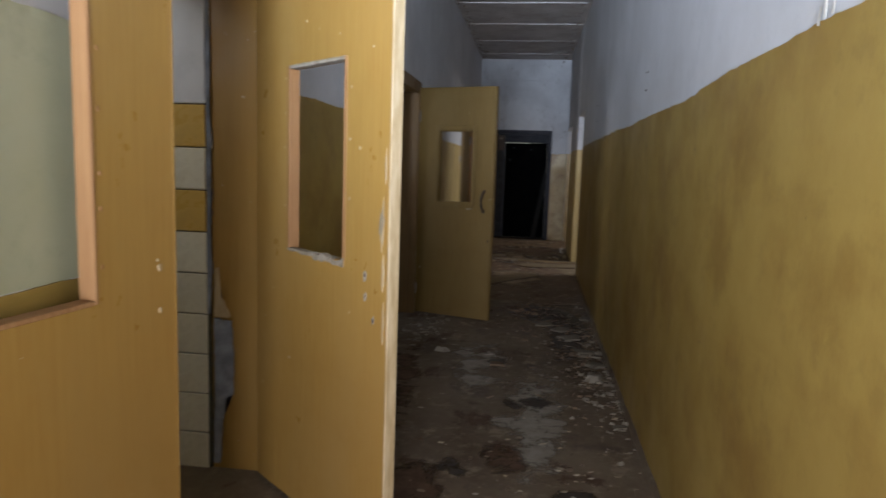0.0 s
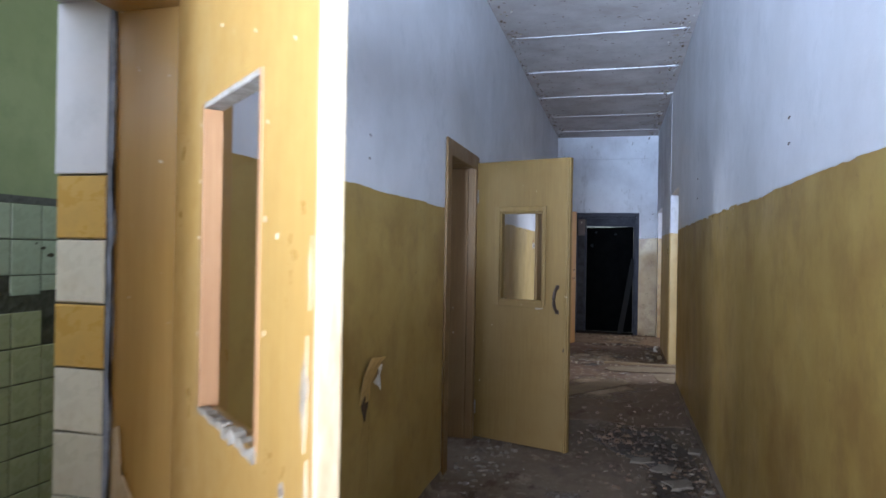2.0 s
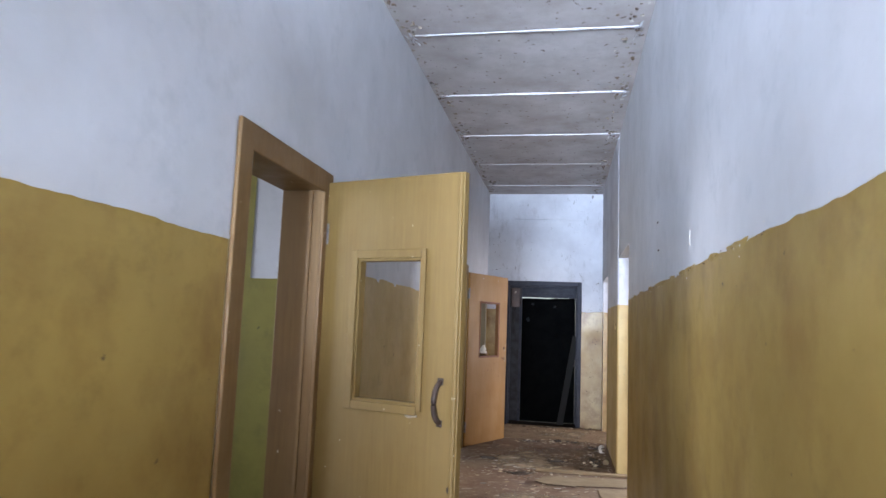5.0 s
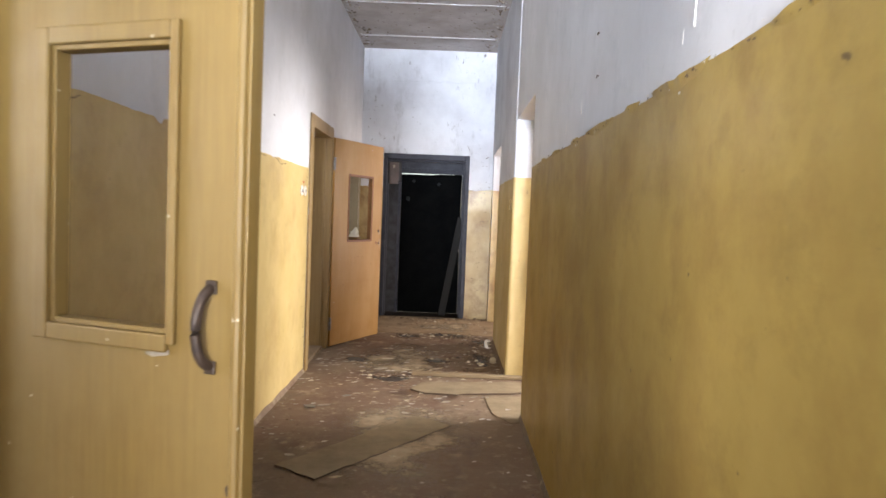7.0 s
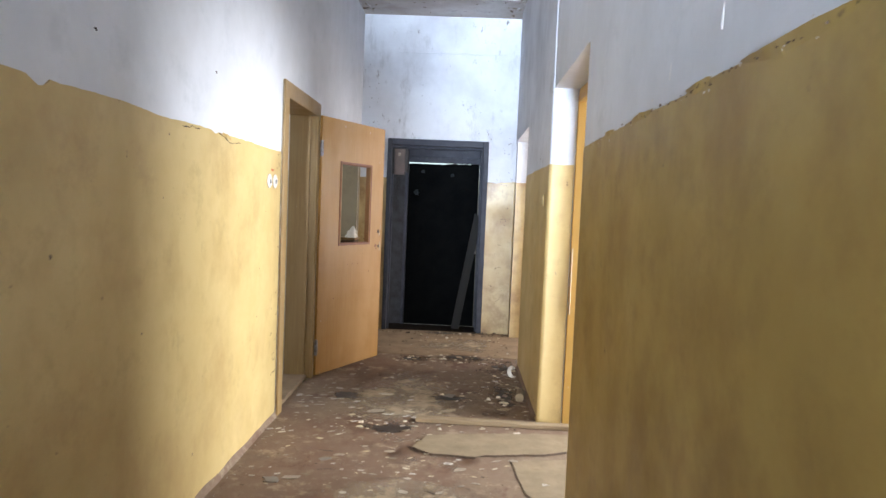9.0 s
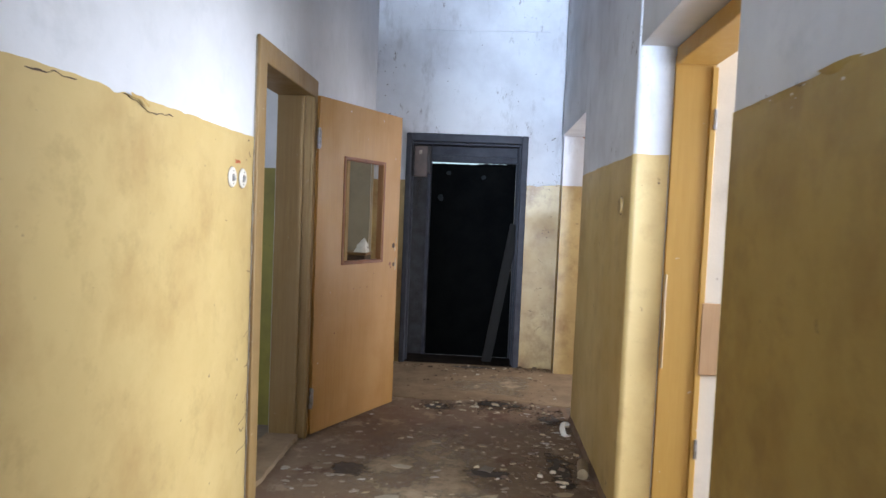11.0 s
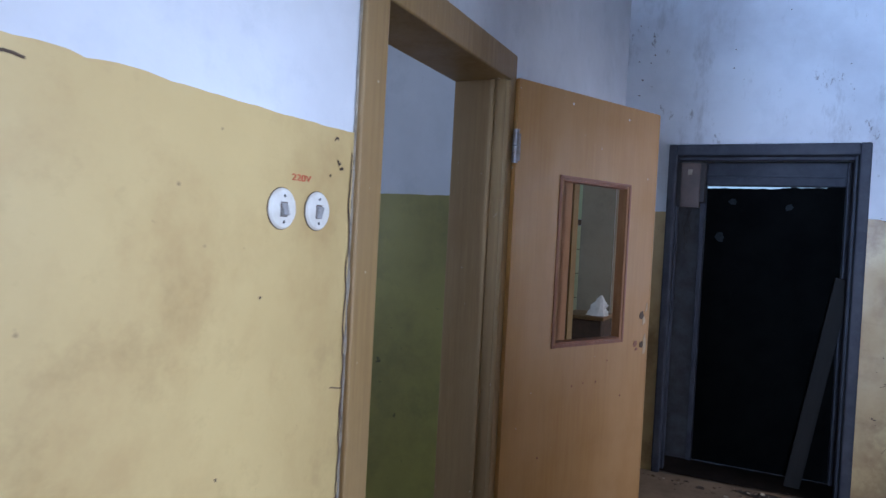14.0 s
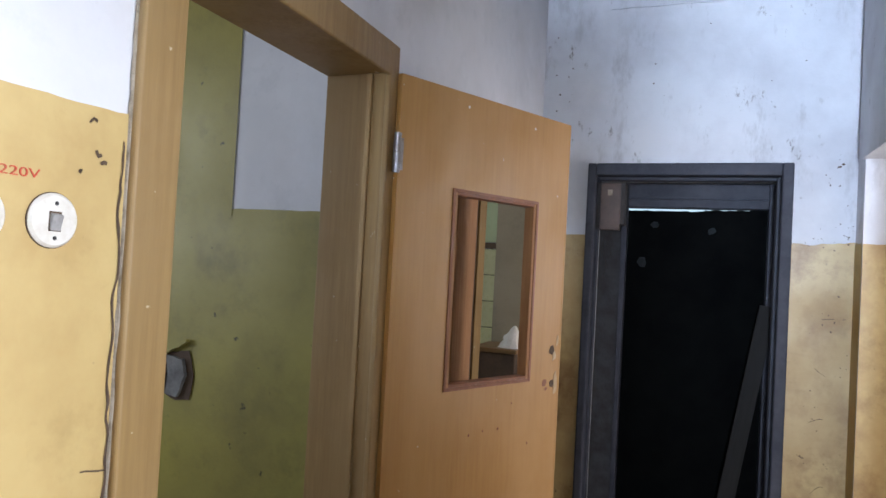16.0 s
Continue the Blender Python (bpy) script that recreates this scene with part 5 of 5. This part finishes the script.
def patch(x, y, sx, sy, z, material, label, turn=0):
    """A film of dirt on the floor, round (x, y)."""
    bm = bmesh.new()
    ring = [(math.cos(k * math.pi / 16), math.sin(k * math.pi / 16)) for k in range(32)]
    low, top = [bm.verts.new((p, q, 0)) for p, q in ring], [bm.verts.new((p, q, 0.0006)) for p, q in ring]
    bm.faces.new(top)
    for k in range(32):
        j = (k + 1) % 32
        bm.faces.new((low[k], low[j], top[j], top[k]))
    o = structure("floor_stain", bm, material, label)
    o.matrix_world = pose(x, y, z, 0, 0, turn) @ Matrix.Diagonal((sx, sy, 1, 1))
    return o


patch(-0.72, 3.9, 0.27, 1.9, 0.0004, M_RUSTPATCH, "reddish brown grime along the wall", 4)
patch(-0.45, 2.75, 0.4, 0.5, 0.0010, M_RUSTPATCH, "reddish brown grime beside a door")
patch(-0.02, 3.13, 0.24, 0.36, 0.0026, M_RUSTPATCH, "rusty stain on the floor", 20)
patch(-0.13, 4.68, 0.12, 0.17, 0.0026, M_DARKPATCH, "dark blot on the floor")
patch(0.10, 3.87, 0.27, 0.22, 0.0026, M_DARKPATCH, "dark smear on the floor", 15)
patch(-0.26, 2.94, 0.15, 0.16, 0.0034, M_DARKPATCH, "dark blot on the floor")
patch(0.3, 2.7, 0.2, 0.25, 0.0026, M_DARKPATCH, "dark blot on the floor")
patch(0.15, 3.7, 0.45, 1.7, 0.0016, M_PALEPATCH, "pale plaster dust trodden into the floor")
patch(-0.25, 4.6, 0.4, 1.2, 0.0018, M_PALEPATCH, "pale plaster dust trodden into the floor", 8)
patch(0.38, 5.5, 0.27, 1.35, 0.0034, M_DARKPATCH, "dark damp grime beside the wall")
patch(0.15, 6.35, 0.38, 0.42, 0.0040, M_DARKPATCH, "dark damp grime across the floor")
patch(-0.1, 8.4, 0.7, 1.6, 0.0024, M_TANPATCH, "pale dust on the floor covering")
patch(-0.2, 10.4, 0.7, 1.3, 0.0026, M_TANPATCH, "pale dust on the floor covering")
patch(-0.26, 11.62, 0.16, 0.14, 0.0080, M_DARKPATCH, "dark crumbs trodden flat")
patch(0.22, 11.75, 0.34, 0.15, 0.0082, M_DARKPATCH, "dark crumbs trodden flat")
patch(0.53, 11.45, 0.13, 0.32, 0.0036, M_DARKPATCH, "dark dirt along the wall")
patch(0.5, 10.6, 0.14, 0.5, 0.0036, M_DARKPATCH, "dark dirt along the wall")
patch(-0.26, 9.76, 0.3, 0.17, 0.0036, M_DARKPATCH, "dark litter before the side opening")
patch(0.1, 10.45, 0.24, 0.14, 0.0036, M_DARKPATCH, "dark litter on the floor covering")
patch(-0.64, 10.4, 0.2, 0.2, 0.0036, M_DARKPATCH, "dark litter on the floor covering")

patch(0.0, 12.9, 0.5, 0.09, 0.0082, M_DARKPATCH, "dark dirt before the end door")
patch(0.2, 12.3, 0.6, 0.5, 0.0078, M_TANPATCH, "pale dust on the screed")


def slit(points, width):
    """A dark open seam in the floor covering."""
    bm = bmesh.new()
    prev = None
    for (x0, y0), (x1, y1) in zip(points, points[1:]):
        n = max(3, int(math.hypot(x1 - x0, y1 - y0) / 0.02))
        for k in range(n + 1):
            p = Vector((x0 + (x1 - x0) * k / n, y0 + (y1 - y0) * k / n, 0.0030))
            p.y += 0.012 * noise.noise(p * 14)
            w = width * (0.25 + 1.3 * abs(noise.noise(p * 11)))
            row = [bm.verts.new(p - Vector((0, w, 0))), bm.verts.new(p + Vector((0, w, 0)))]
            if prev:
                bm.faces.new((prev[0], row[0], row[1], prev[1]))
            prev = row
    return structure("floor_seam_trim", bm, M_BOARDEDGE, "dark split in the floor covering")


for line, w in (([(-0.52, 8.35), (-0.30, 8.5), (-0.07, 8.86)], 0.008), ([(0.17, 9.05), (0.19, 8.95), (0.23, 8.90)], 0.010), ([(-0.24, 8.98), (-0.10, 9.02)], 0.012), ([(-0.60, 9.32), (-0.52, 9.32)], 0.012), ([(-0.55, 9.06), (-0.46, 9.08)], 0.010), ([(0.0, 8.88), (0.08, 8.82)], 0.010), ([(0.22, 8.74), (0.52, 8.74)], 0.006), ([(-0.8, 7.6), (-0.62, 7.7)], 0.006), ([(0.3, 7.3), (0.5, 7.34)], 0.006)):
    slit(line, w)
thing("doorway_step", sheet([(-1.21, 10.0), (-1.02, 9.99), (-1.02, 10.80), (-1.21, 10.80)], 0.03, 0.0, 0.002, 9), M_SCREED, "grey dusty board across a doorway floor", "threshold")
thing("small_box", bbox(-1.40, -1.24, 10.28, 10.44, 0.0, 0.13, 0.006), M_GREEN_DADO, "small dirty green box inside a doorway", "box")
board_sheet([(-0.70, 7.83), (-0.465, 7.672), (0.208, 8.592), (-0.02, 8.76)], 0.010, 0.003, 0.002, 5, M_BOARD, M_BOARDEDGE, "dusty fibreboard sheet lying on the floor")
board_sheet([(-0.09, 9.42), (0.02, 9.33), (0.26, 9.31), (0.27, 9.34), (0.65, 9.40), (0.82, 9.48), (0.84, 9.76), (0.3, 9.70), (-0.02, 9.62)], 0.012, 0.003, 0.002, 6, M_BOARD, M_BOARDEDGE, "broken fibreboard sheet lying in the side opening")
board_sheet([(0.46, 9.29), (0.50, 8.88), (0.60, 8.70), (0.80, 8.78), (0.84, 9.38)], 0.004, 0.003, 0.002, 7, M_BOARD, M_BOARDEDGE, "pale dusty sheet in the side opening")
bm = bmesh.new()
box(bm, -0.49, 0.49, -0.035, 0.035, 0.004, 0.03)
bevelled(bm, 0.004)
o = thing("loose_plank", bm, M_PLANK, "grey wooden plank lying across the side opening", "plank")
o.matrix_world = pose(0.385, 9.90, 0, 0, 0, -1.5)

# white ring and roll by the wall
bm = bmesh.new()
segs, sides = 22, 8
rings = []
for i in range(segs + 1):
    a = 0.6 + i / segs * 4.4
    c = Vector((0.042 * math.cos(a), 0.042 * math.sin(a), 0))
    rings.append([bm.verts.new(c + 0.009 * (math.cos(b) * c.normalized() + math.sin(b) * 2.2 * Vector((0, 0, 1)))) for b in (k * 2 * math.pi / sides for k in range(sides))])
for a, b in zip(rings, rings[1:]):
    for k in range(sides):
        bm.faces.new((a[k], a[(k + 1) % sides], b[(k + 1) % sides], b[k]))
o = thing("broken_ring", bm, M_PLATE, "broken white plastic ring on dark crumbs", "plastic ring")
o.matrix_world = pose(0.60, 11.17, 0.036, 70, 0, 55)
bm = tube([(0, 0, 0), (0, 0.16, 0)], 0.03, 14)
o = thing("paper_roll", bm, M_BOARD, "pale crumpled roll lying along the wall", "roll")
o.matrix_world = pose(0.60, 10.45, 0.03, 0, 0, -8)


def scatter(name, material, count, spot, size, label, seed, flat=True):
    """Loose bits as one mesh; spot(rnd) gives a plan point."""
    rnd = random.Random(seed)
    bm = bmesh.new()
    for i in range(count):
        x, y = spot(rnd)
        s = size * rnd.uniform(0.3, 1.0) ** 2.2 * (2.4 if rnd.random() < 0.05 else 1)
        n = rnd.choice((4, 5, 6))
        a0 = rnd.uniform(0, 6.28)
        tilt = rnd.uniform(0, 0.35)
        hgt = s * rnd.uniform(0.25, 0.7) if not flat else 0.002
        ring, top = [], []
        for k in range(n):
            a = a0 + k * 2 * math.pi / n
            r = s * rnd.uniform(0.55, 1.0)
            dx, dy = r * math.cos(a), r * math.sin(a)
            dx, dy = dx * 1.15 + dy * 0.3 * math.cos(a0), dy * 0.62 - dx * 0.35 * math.sin(a0)
            z = (0.0072 if y > 11.86 else 0.0012) + (0.0 if not flat else tilt * (dx + s) * 0.35)
            ring.append(bm.verts.new((x + dx, y + dy, z)))
            f = 1.0 if flat else rnd.uniform(0.4, 0.85)
            top.append(bm.verts.new((x + dx * f, y + dy * f, z + hgt * rnd.uniform(0.7, 1.1))))
        bm.faces.new(top)
        for k in range(n):
            j = (k + 1) % n
            bm.faces.new((ring[k], ring[j], top[j], top[k]))
    return tagged(new(name, mesh_of(name, bm, material)), label, "debris", "", "stuff")


def anywhere(r):
    y = r.uniform(1.5, 12.9)
    return (r.uniform(XL + 0.04, XR - 0.03), y)


def along_walls(r):
    y = r.uniform(2.7, 12.7)
    d = abs(r.gauss(0, 0.09))
    right = r.random() < 0.6 and not 8.8 < y < 10.0
    return (XR - 0.03 - d, y) if right else (XL + 0.04 + d, y)


def blob(x, y, sx, sy):
    return lambda r: (min(XR - 0.03, max(XL + 0.04, r.gauss(x, sx))), r.gauss(y, sy))


def pick(*spots_):
    return lambda r: r.choice(spots_)(r)


scatter("paint_flakes", M_FLAKES, 260, anywhere, 0.022, "pale paint flakes strewn over the floor", 1)
scatter("wall_foot_flakes", M_FLAKES, 230, along_walls, 0.02, "pale flakes gathered along the walls", 2)
scatter("doorway_flakes", M_FLAKES, 230, pick(blob(-0.1, 10.6, 0.4, 0.5), blob(0.2, 11.0, 0.3, 0.4), blob(-0.3, 9.75, 0.25, 0.16), blob(0.1, 9.2, 0.4, 0.25), blob(-0.75, 10.3, 0.15, 0.3)), 0.036, "white paint flakes by the side opening", 3)
scatter("dark_crumbs", M_CRUMBS, 1300, pick(blob(0.12, 11.7, 0.12, 0.09), blob(-0.25, 11.66, 0.08, 0.06), blob(0.5, 11.45, 0.13, 0.2), blob(0.3, 11.68, 0.25, 0.06), blob(0.45, 10.6, 0.12, 0.3)), 0.016, "dark crumbs and splinters in heaps", 4, False)
scatter("wet_rubble", M_CRUMBS, 1500, pick(blob(0.36, 5.9, 0.2, 0.6), blob(0.52, 5.0, 0.12, 0.5), blob(0.1, 6.4, 0.15, 0.2)), 0.018, "dark damp rubble beside the wall", 5, False)
scatter("plaster_rubble", M_CHUNK, 420, pick(blob(0.47, 5.3, 0.13, 0.6), blob(0.55, 4.4, 0.08, 0.5), blob(-0.8, 5.6, 0.12, 0.3)), 0.030, "broken plaster rubble", 6, False)
def lino_area(r):
    return (r.uniform(XL + 0.05, XR - 0.04), r.uniform(7.2, 11.7))


scatter("cream_flakes", M_BRIGHTFLAKE, 150, pick(lino_area, blob(-0.1, 9.3, 0.35, 0.35), blob(0.1, 10.4, 0.3, 0.5)), 0.032, "cream flakes of wall paint fallen on the floor", 17)
scatter("heap_flakes", M_BRIGHTFLAKE, 150, pick(blob(0.2, 11.72, 0.16, 0.08), blob(-0.26, 11.62, 0.08, 0.06), blob(0.5, 11.45, 0.1, 0.2), blob(0.5, 10.5, 0.1, 0.3), blob(0.1, 10.45, 0.12, 0.1), blob(-0.3, 9.8, 0.2, 0.1)), 0.026, "cream flakes mixed into the dark heaps", 19, False)
scatter("threshold_bits", M_CRUMBS, 260, pick(blob(-0.1, 12.86, 0.4, 0.06), blob(0.45, 12.9, 0.12, 0.05), blob(0.1, 12.4, 0.4, 0.25)), 0.018, "dark splinters before the end door", 27, False)
scatter("threshold_flakes", M_BRIGHTFLAKE, 40, pick(blob(0.0, 12.85, 0.35, 0.08), blob(0.2, 12.4, 0.3, 0.25)), 0.022, "cream flakes before the end door", 28, False)
scatter("near_litter", M_BRIGHTFLAKE, 46, pick(blob(0.35, 3.3, 0.2, 0.5), blob(0.1, 2.8, 0.25, 0.3)), 0.020, "cream paint flakes on the grey floor", 18)
scatter("floor_crumbs", M_CRUMBS, 1000, anywhere, 0.010, "dark grit and splinters on the floor", 7, False)


def side_room_heap(r):
    return (1.62 + 0.3 * r.gauss(0, 0.6), 10.5 + 0.3 * r.gauss(0, 0.6))


scatter("brick_bits", M_BRICKBITS, 260, side_room_heap, 0.05, "reddish brick bits and splinters on a side room's floor", 41, False)


# larger single pieces
def chunk(seed, sx, sy, sz):
    rnd = random.Random(seed)
    bm = bmesh.new()
    box(bm, -sx, sx, -sy, sy, 0, sz)
    bmesh.ops.subdivide_edges(bm, edges=bm.edges[:], cuts=2, use_grid_fill=True)
    for v in bm.verts:
        k = noise.noise(v.co * 18 + Vector((seed * 3.1, 0, 0)))
        v.co.x *= 1 + 0.75 * k
        v.co.y *= 1 - 0.70 * noise.noise(v.co * 14 + Vector((0, seed * 2.3, 4)))
        if v.co.z > 0.001:
            v.co.z *= 1 + 0.4 * k
    return bm


first = None
for i, (x, y, r, s, k) in enumerate(((0.42, 5.45, 20, 0.09, 0.03), (0.50, 5.02, -12, 0.10, 0.025), (0.56, 4.72, 50, 0.06, 0.03), (0.53, 4.45, 10, 0.05, 0.02), (0.36, 5.75, 70, 0.08, 0.02), (0.22, 5.9, 15, 0.07, 0.018), (-0.13, 4.6, 5, 0.045, 0.02), (0.6, 6.2, 80, 0.06, 0.03), (0.58, 3.6, 30, 0.035, 0.015), (-0.55, 9.2, 40, 0.03, 0.008), (-0.75, 8.9, 10, 0.035, 0.012), (0.1, 10.5, 60, 0.04, 0.012), (-0.2, 10.9, 0, 0.03, 0.01))):
    o = thing("plaster_chunk", chunk(i + 1, s, s * 0.75, k * 0.55), M_CHUNK if i != 6 else M_CRUMBS, "jagged lump of fallen plaster on the dirty floor", "rubble", "fallen plaster lumps")
    o.matrix_world = pose(x, y, 0.001, 0, 0, r)

# peeling scabs where ceiling and walls meet
def scabs(name, count, seed, label, material=M_FLAKES):
    rnd = random.Random(seed)
    bm = bmesh.new()
    for i in range(count):
        y = rnd.choice(joints) + rnd.gauss(0, 0.16) if rnd.random() < 0.65 else rnd.uniform(3, 12.9)
        if not 2 < y < 12.95:
            continue
        side = rnd.random() < 0.5
        x = (XL + 0.02 + abs(rnd.gauss(0, 0.07))) if side else (XR - 0.02 - abs(rnd.gauss(0, 0.07)))
        s = rnd.uniform(0.008, 0.026)
        a = rnd.uniform(0, 6.28)
        n = rnd.choice((4, 5, 6))
        vs = []
        for k in range(n):
            b = a + k * 2 * math.pi / n
            r = s * rnd.uniform(0.6, 1.1)
            vs.append(bm.verts.new((x + r * math.cos(b), y + r * math.sin(b), H - 0.001 - (0.014 * rnd.random() if k % 3 else 0.0))))
        bm.faces.new(vs)
    return tagged(new(name, mesh_of(name, bm, material)), label, "peeling paint", "", "stuff")


scabs("ceiling_scabs", 520, 12, "curling scabs of ceiling paint")
def corner_peel(count, seed):
    """Curled plates of limewash hanging where joints meet the walls."""
    rnd = random.Random(seed)
    bm = bmesh.new()
    for i in range(count):
        y = rnd.choice(joints) + rnd.gauss(0, 0.07)
        left = rnd.random() < 0.5
        if not 3 < y < 12.9:
            continue
        x = XL + 0.012 + abs(rnd.gauss(0, 0.05)) if left else xr(y) - 0.012 - abs(rnd.gauss(0, 0.05))
        z = H - 0.002 - (abs(rnd.gauss(0, 0.05)) if rnd.random() < 0.4 else 0.0)
        sx, sy, drop = rnd.uniform(0.015, 0.04), rnd.uniform(0.015, 0.05), rnd.uniform(0.01, 0.035)
        side = 1 if left else -1
        a = [bm.verts.new((x, y - sy * 0.5, z)), bm.verts.new((x + side * 0.004, y + sy * 0.5, z))]
        b = [bm.verts.new((x + side * sx * 0.6, y - sy * rnd.uniform(0.2, 0.6), z - drop * 0.3)), bm.verts.new((x + side * sx * 0.7, y + sy * rnd.uniform(0.2, 0.6), z - drop * 0.4))]
        c = [bm.verts.new((x + side * sx, y - sy * rnd.uniform(0.0, 0.4), z - drop)), bm.verts.new((x + side * sx * 1.1, y + sy * rnd.uniform(0.1, 0.5), z - drop * 0.8))]
        bm.faces.new((a[0], a[1], b[1], b[0]))
        bm.faces.new((b[0], b[1], c[1], c[0]))
    return tagged(new("hanging_limewash", mesh_of("hanging_limewash", bm, M_WHITE)), "curled white plates of limewash hanging from the ceiling's corners", "peeling paint", "", "stuff")


corner_peel(230, 71)
scabs("ceiling_bare_spots", 380, 14, "dark bare spots where ceiling paint has peeled", M_CRUMBS)

# ---- tiles, piece by piece ----
cream = tile_mesh("reveal_tile", M_TILE_W, 0.165, 0.174)
yellow = tile_mesh("yellow_reveal_tile", M_TILE_Y, 0.165, 0.174)
for k in range(10):
    z = 1.593 - 0.179 * (k + 0.5)
    if z > 0.05:
        lay_tile(yellow if k in (0, 2) else cream, pose(-1.395, 2.741, z, 0, 0, random.Random(k).uniform(-0.6, 0.6)), bed)
green = tile_mesh("green_tile", M_TILE_G, TS - 0.005, TS - 0.005)
cream_green = tile_mesh("cream_green_tile", M_TILE_CG, TS - 0.005, TS - 0.005)
celadon = tile_mesh("celadon_tile", M_TILE_C, TS - 0.005, TS - 0.005)
boxes("wall_washroom_tile_bed", [(WX, WX + 0.006, 2.2, WY, 0, 1.58), (WX + 0.006, -1.6, WY - 0.006, WY, 0, 1.58)], M_DARKMORTAR, "dark mortar bed under the washroom tiles")
boxes("wall_washroom_border_trim", [(WX, WX + 0.009, 2.2, WY, 1.581, 1.615), (WX + 0.009, -1.6, WY - 0.009, WY, 1.581, 1.615)], M_MORTAR, "grey mortar line above the tiles")
rnd = random.Random(9)
for c in range(10):
    for k in range(10):
        y, z = WY - TS * (c + 0.5) - 0.006, 1.58 - TS * (k + 0.5)
        upper = k == 0 or (k < 3 and c < 3)
        if z < 0.03 or (k == 3 and c == 0) or (k == 2 and c == 2):
            continue
        m = pose(WX + 0.006 + (0.0 if upper else 0.012), y, z, 0, 0, 90 + rnd.uniform(-0.5, 0.5))
        if k == 2 and c < 2:
            m = m @ pose(0, 0, TS * (0.27 - 0.05 * c)) @ Matrix.Diagonal((1, 1, 0.46 + 0.1 * c, 1))
        lay_tile(celadon if upper else green, m, wash_w)
for c in range(6):
    for k in range(10):
        x, z = WX + 0.02 + TS * (c + 0.5), 1.58 - TS * (k + 0.5)
        if z > 0.03:
            lay_tile(celadon if k < 3 else green, pose(x, WY - 0.006, z, 0, 0, rnd.uniform(-0.5, 0.5)), wash_n)
# crumbling bed where tiles have come away, and pits in the glaze
bm = bmesh.new()
grid = []
for i in range(27):
    row = []
    for j in range(20):
        yy, zz = WY - 0.008 - 0.50 * i / 26, 1.285 - 0.36 * j / 19
        d = 0.009 + 0.010 * abs(noise.noise(Vector((yy * 22, zz * 22, 3)))) + 0.006 * noise.noise(Vector((yy * 60, zz * 60, 1)))
        edge_up = 1.175 + 0.03 * noise.noise(Vector((yy * 12, 0, 5))) + (0.10 if i > 18 else 0.0)
        row.append(bm.verts.new((WX + (d if zz < edge_up else 0.002), yy, zz)))
    grid.append(row)
for p, q in zip(grid, grid[1:]):
    for j in range(19):
        bm.faces.new((p[j], q[j], q[j + 1], p[j + 1]))
structure("wall_washroom_rubble_trim", bm, M_DARKMORTAR, "crumbling dark mortar where tiles have come away")
bm = bmesh.new()
for wall, u, z, w in (("w", 0.16, 1.38, 0.016), ("w", 0.12, 1.345, 0.02), ("w", 0.06, 1.33, 0.028), ("w", 0.045, 1.30, 0.02), ("w", 0.2, 1.40, 0.01), ("n", 0.09, 1.17, 0.05), ("n", 0.14, 1.12, 0.03), ("n", 0.12, 1.03, 0.022), ("n", 0.06, 0.86, 0.03), ("n", 0.13, 0.83, 0.035), ("n", 0.05, 0.79, 0.04), ("n", 0.14, 0.785, 0.03)):
    rim = []
    for k in range(9):
        a = k * 2 * math.pi / 9
        q = w * rnd.uniform(0.5, 1.0)
        du, dz = q * math.cos(a) * 1.2, q * math.sin(a) * 0.7
        rim.append(bm.verts.new((WX + 0.0155, WY - u + du, z + dz) if wall == "w" else (WX + 0.02 + u + du, WY - 0.0155, z + dz)))
    bm.faces.new(rim)
structure("wall_washroom_pit_trim", bm, M_DARKMORTAR, "dark pits and dirt on the old glaze")
boxes("wall_tiled_room_bed", [(-2.32, -2.314, 11.15, 12.95, 0, 1.64)], M_DARKMORTAR, "mortar bed under white tiles")
for c in range(10):
    for k in range(10):
        z = 1.64 - TS * (k + 0.5)
        if z > 0.03:
            lay_tile(celadon, pose(-2.314, 12.93 - TS * (c + 0.5), z, 0, 0, 90), tiled_w)
boxes("wall_tiled_room_end_bed", [(-2.30, -1.22, YE - 0.008, YE - 0.001, 0, 1.56)], M_DARKMORTAR, "mortar bed under cream tiles")
boxes("wall_tiled_room_border_trim", [(-2.30, -1.22, YE - 0.014, YE - 0.001, 1.562, 1.60)], M_BOARDEDGE, "dark border strip above cream tiles")
end_tiles = boxes("wall_tiled_room_end_paint", [(-2.30, -1.22, YE - 0.005, YE - 0.001, 1.602, 3.0)], M_GREEN, "yellow green paint above cream tiles")
for c in range(6):
    for k in range(10):
        z = 1.56 - TS * (k + 0.5)
        if z > 0.03:
            lay_tile(cream_green, pose(-1.225 - TS * (c + 0.5), YE - 0.008, z), end_tiles)
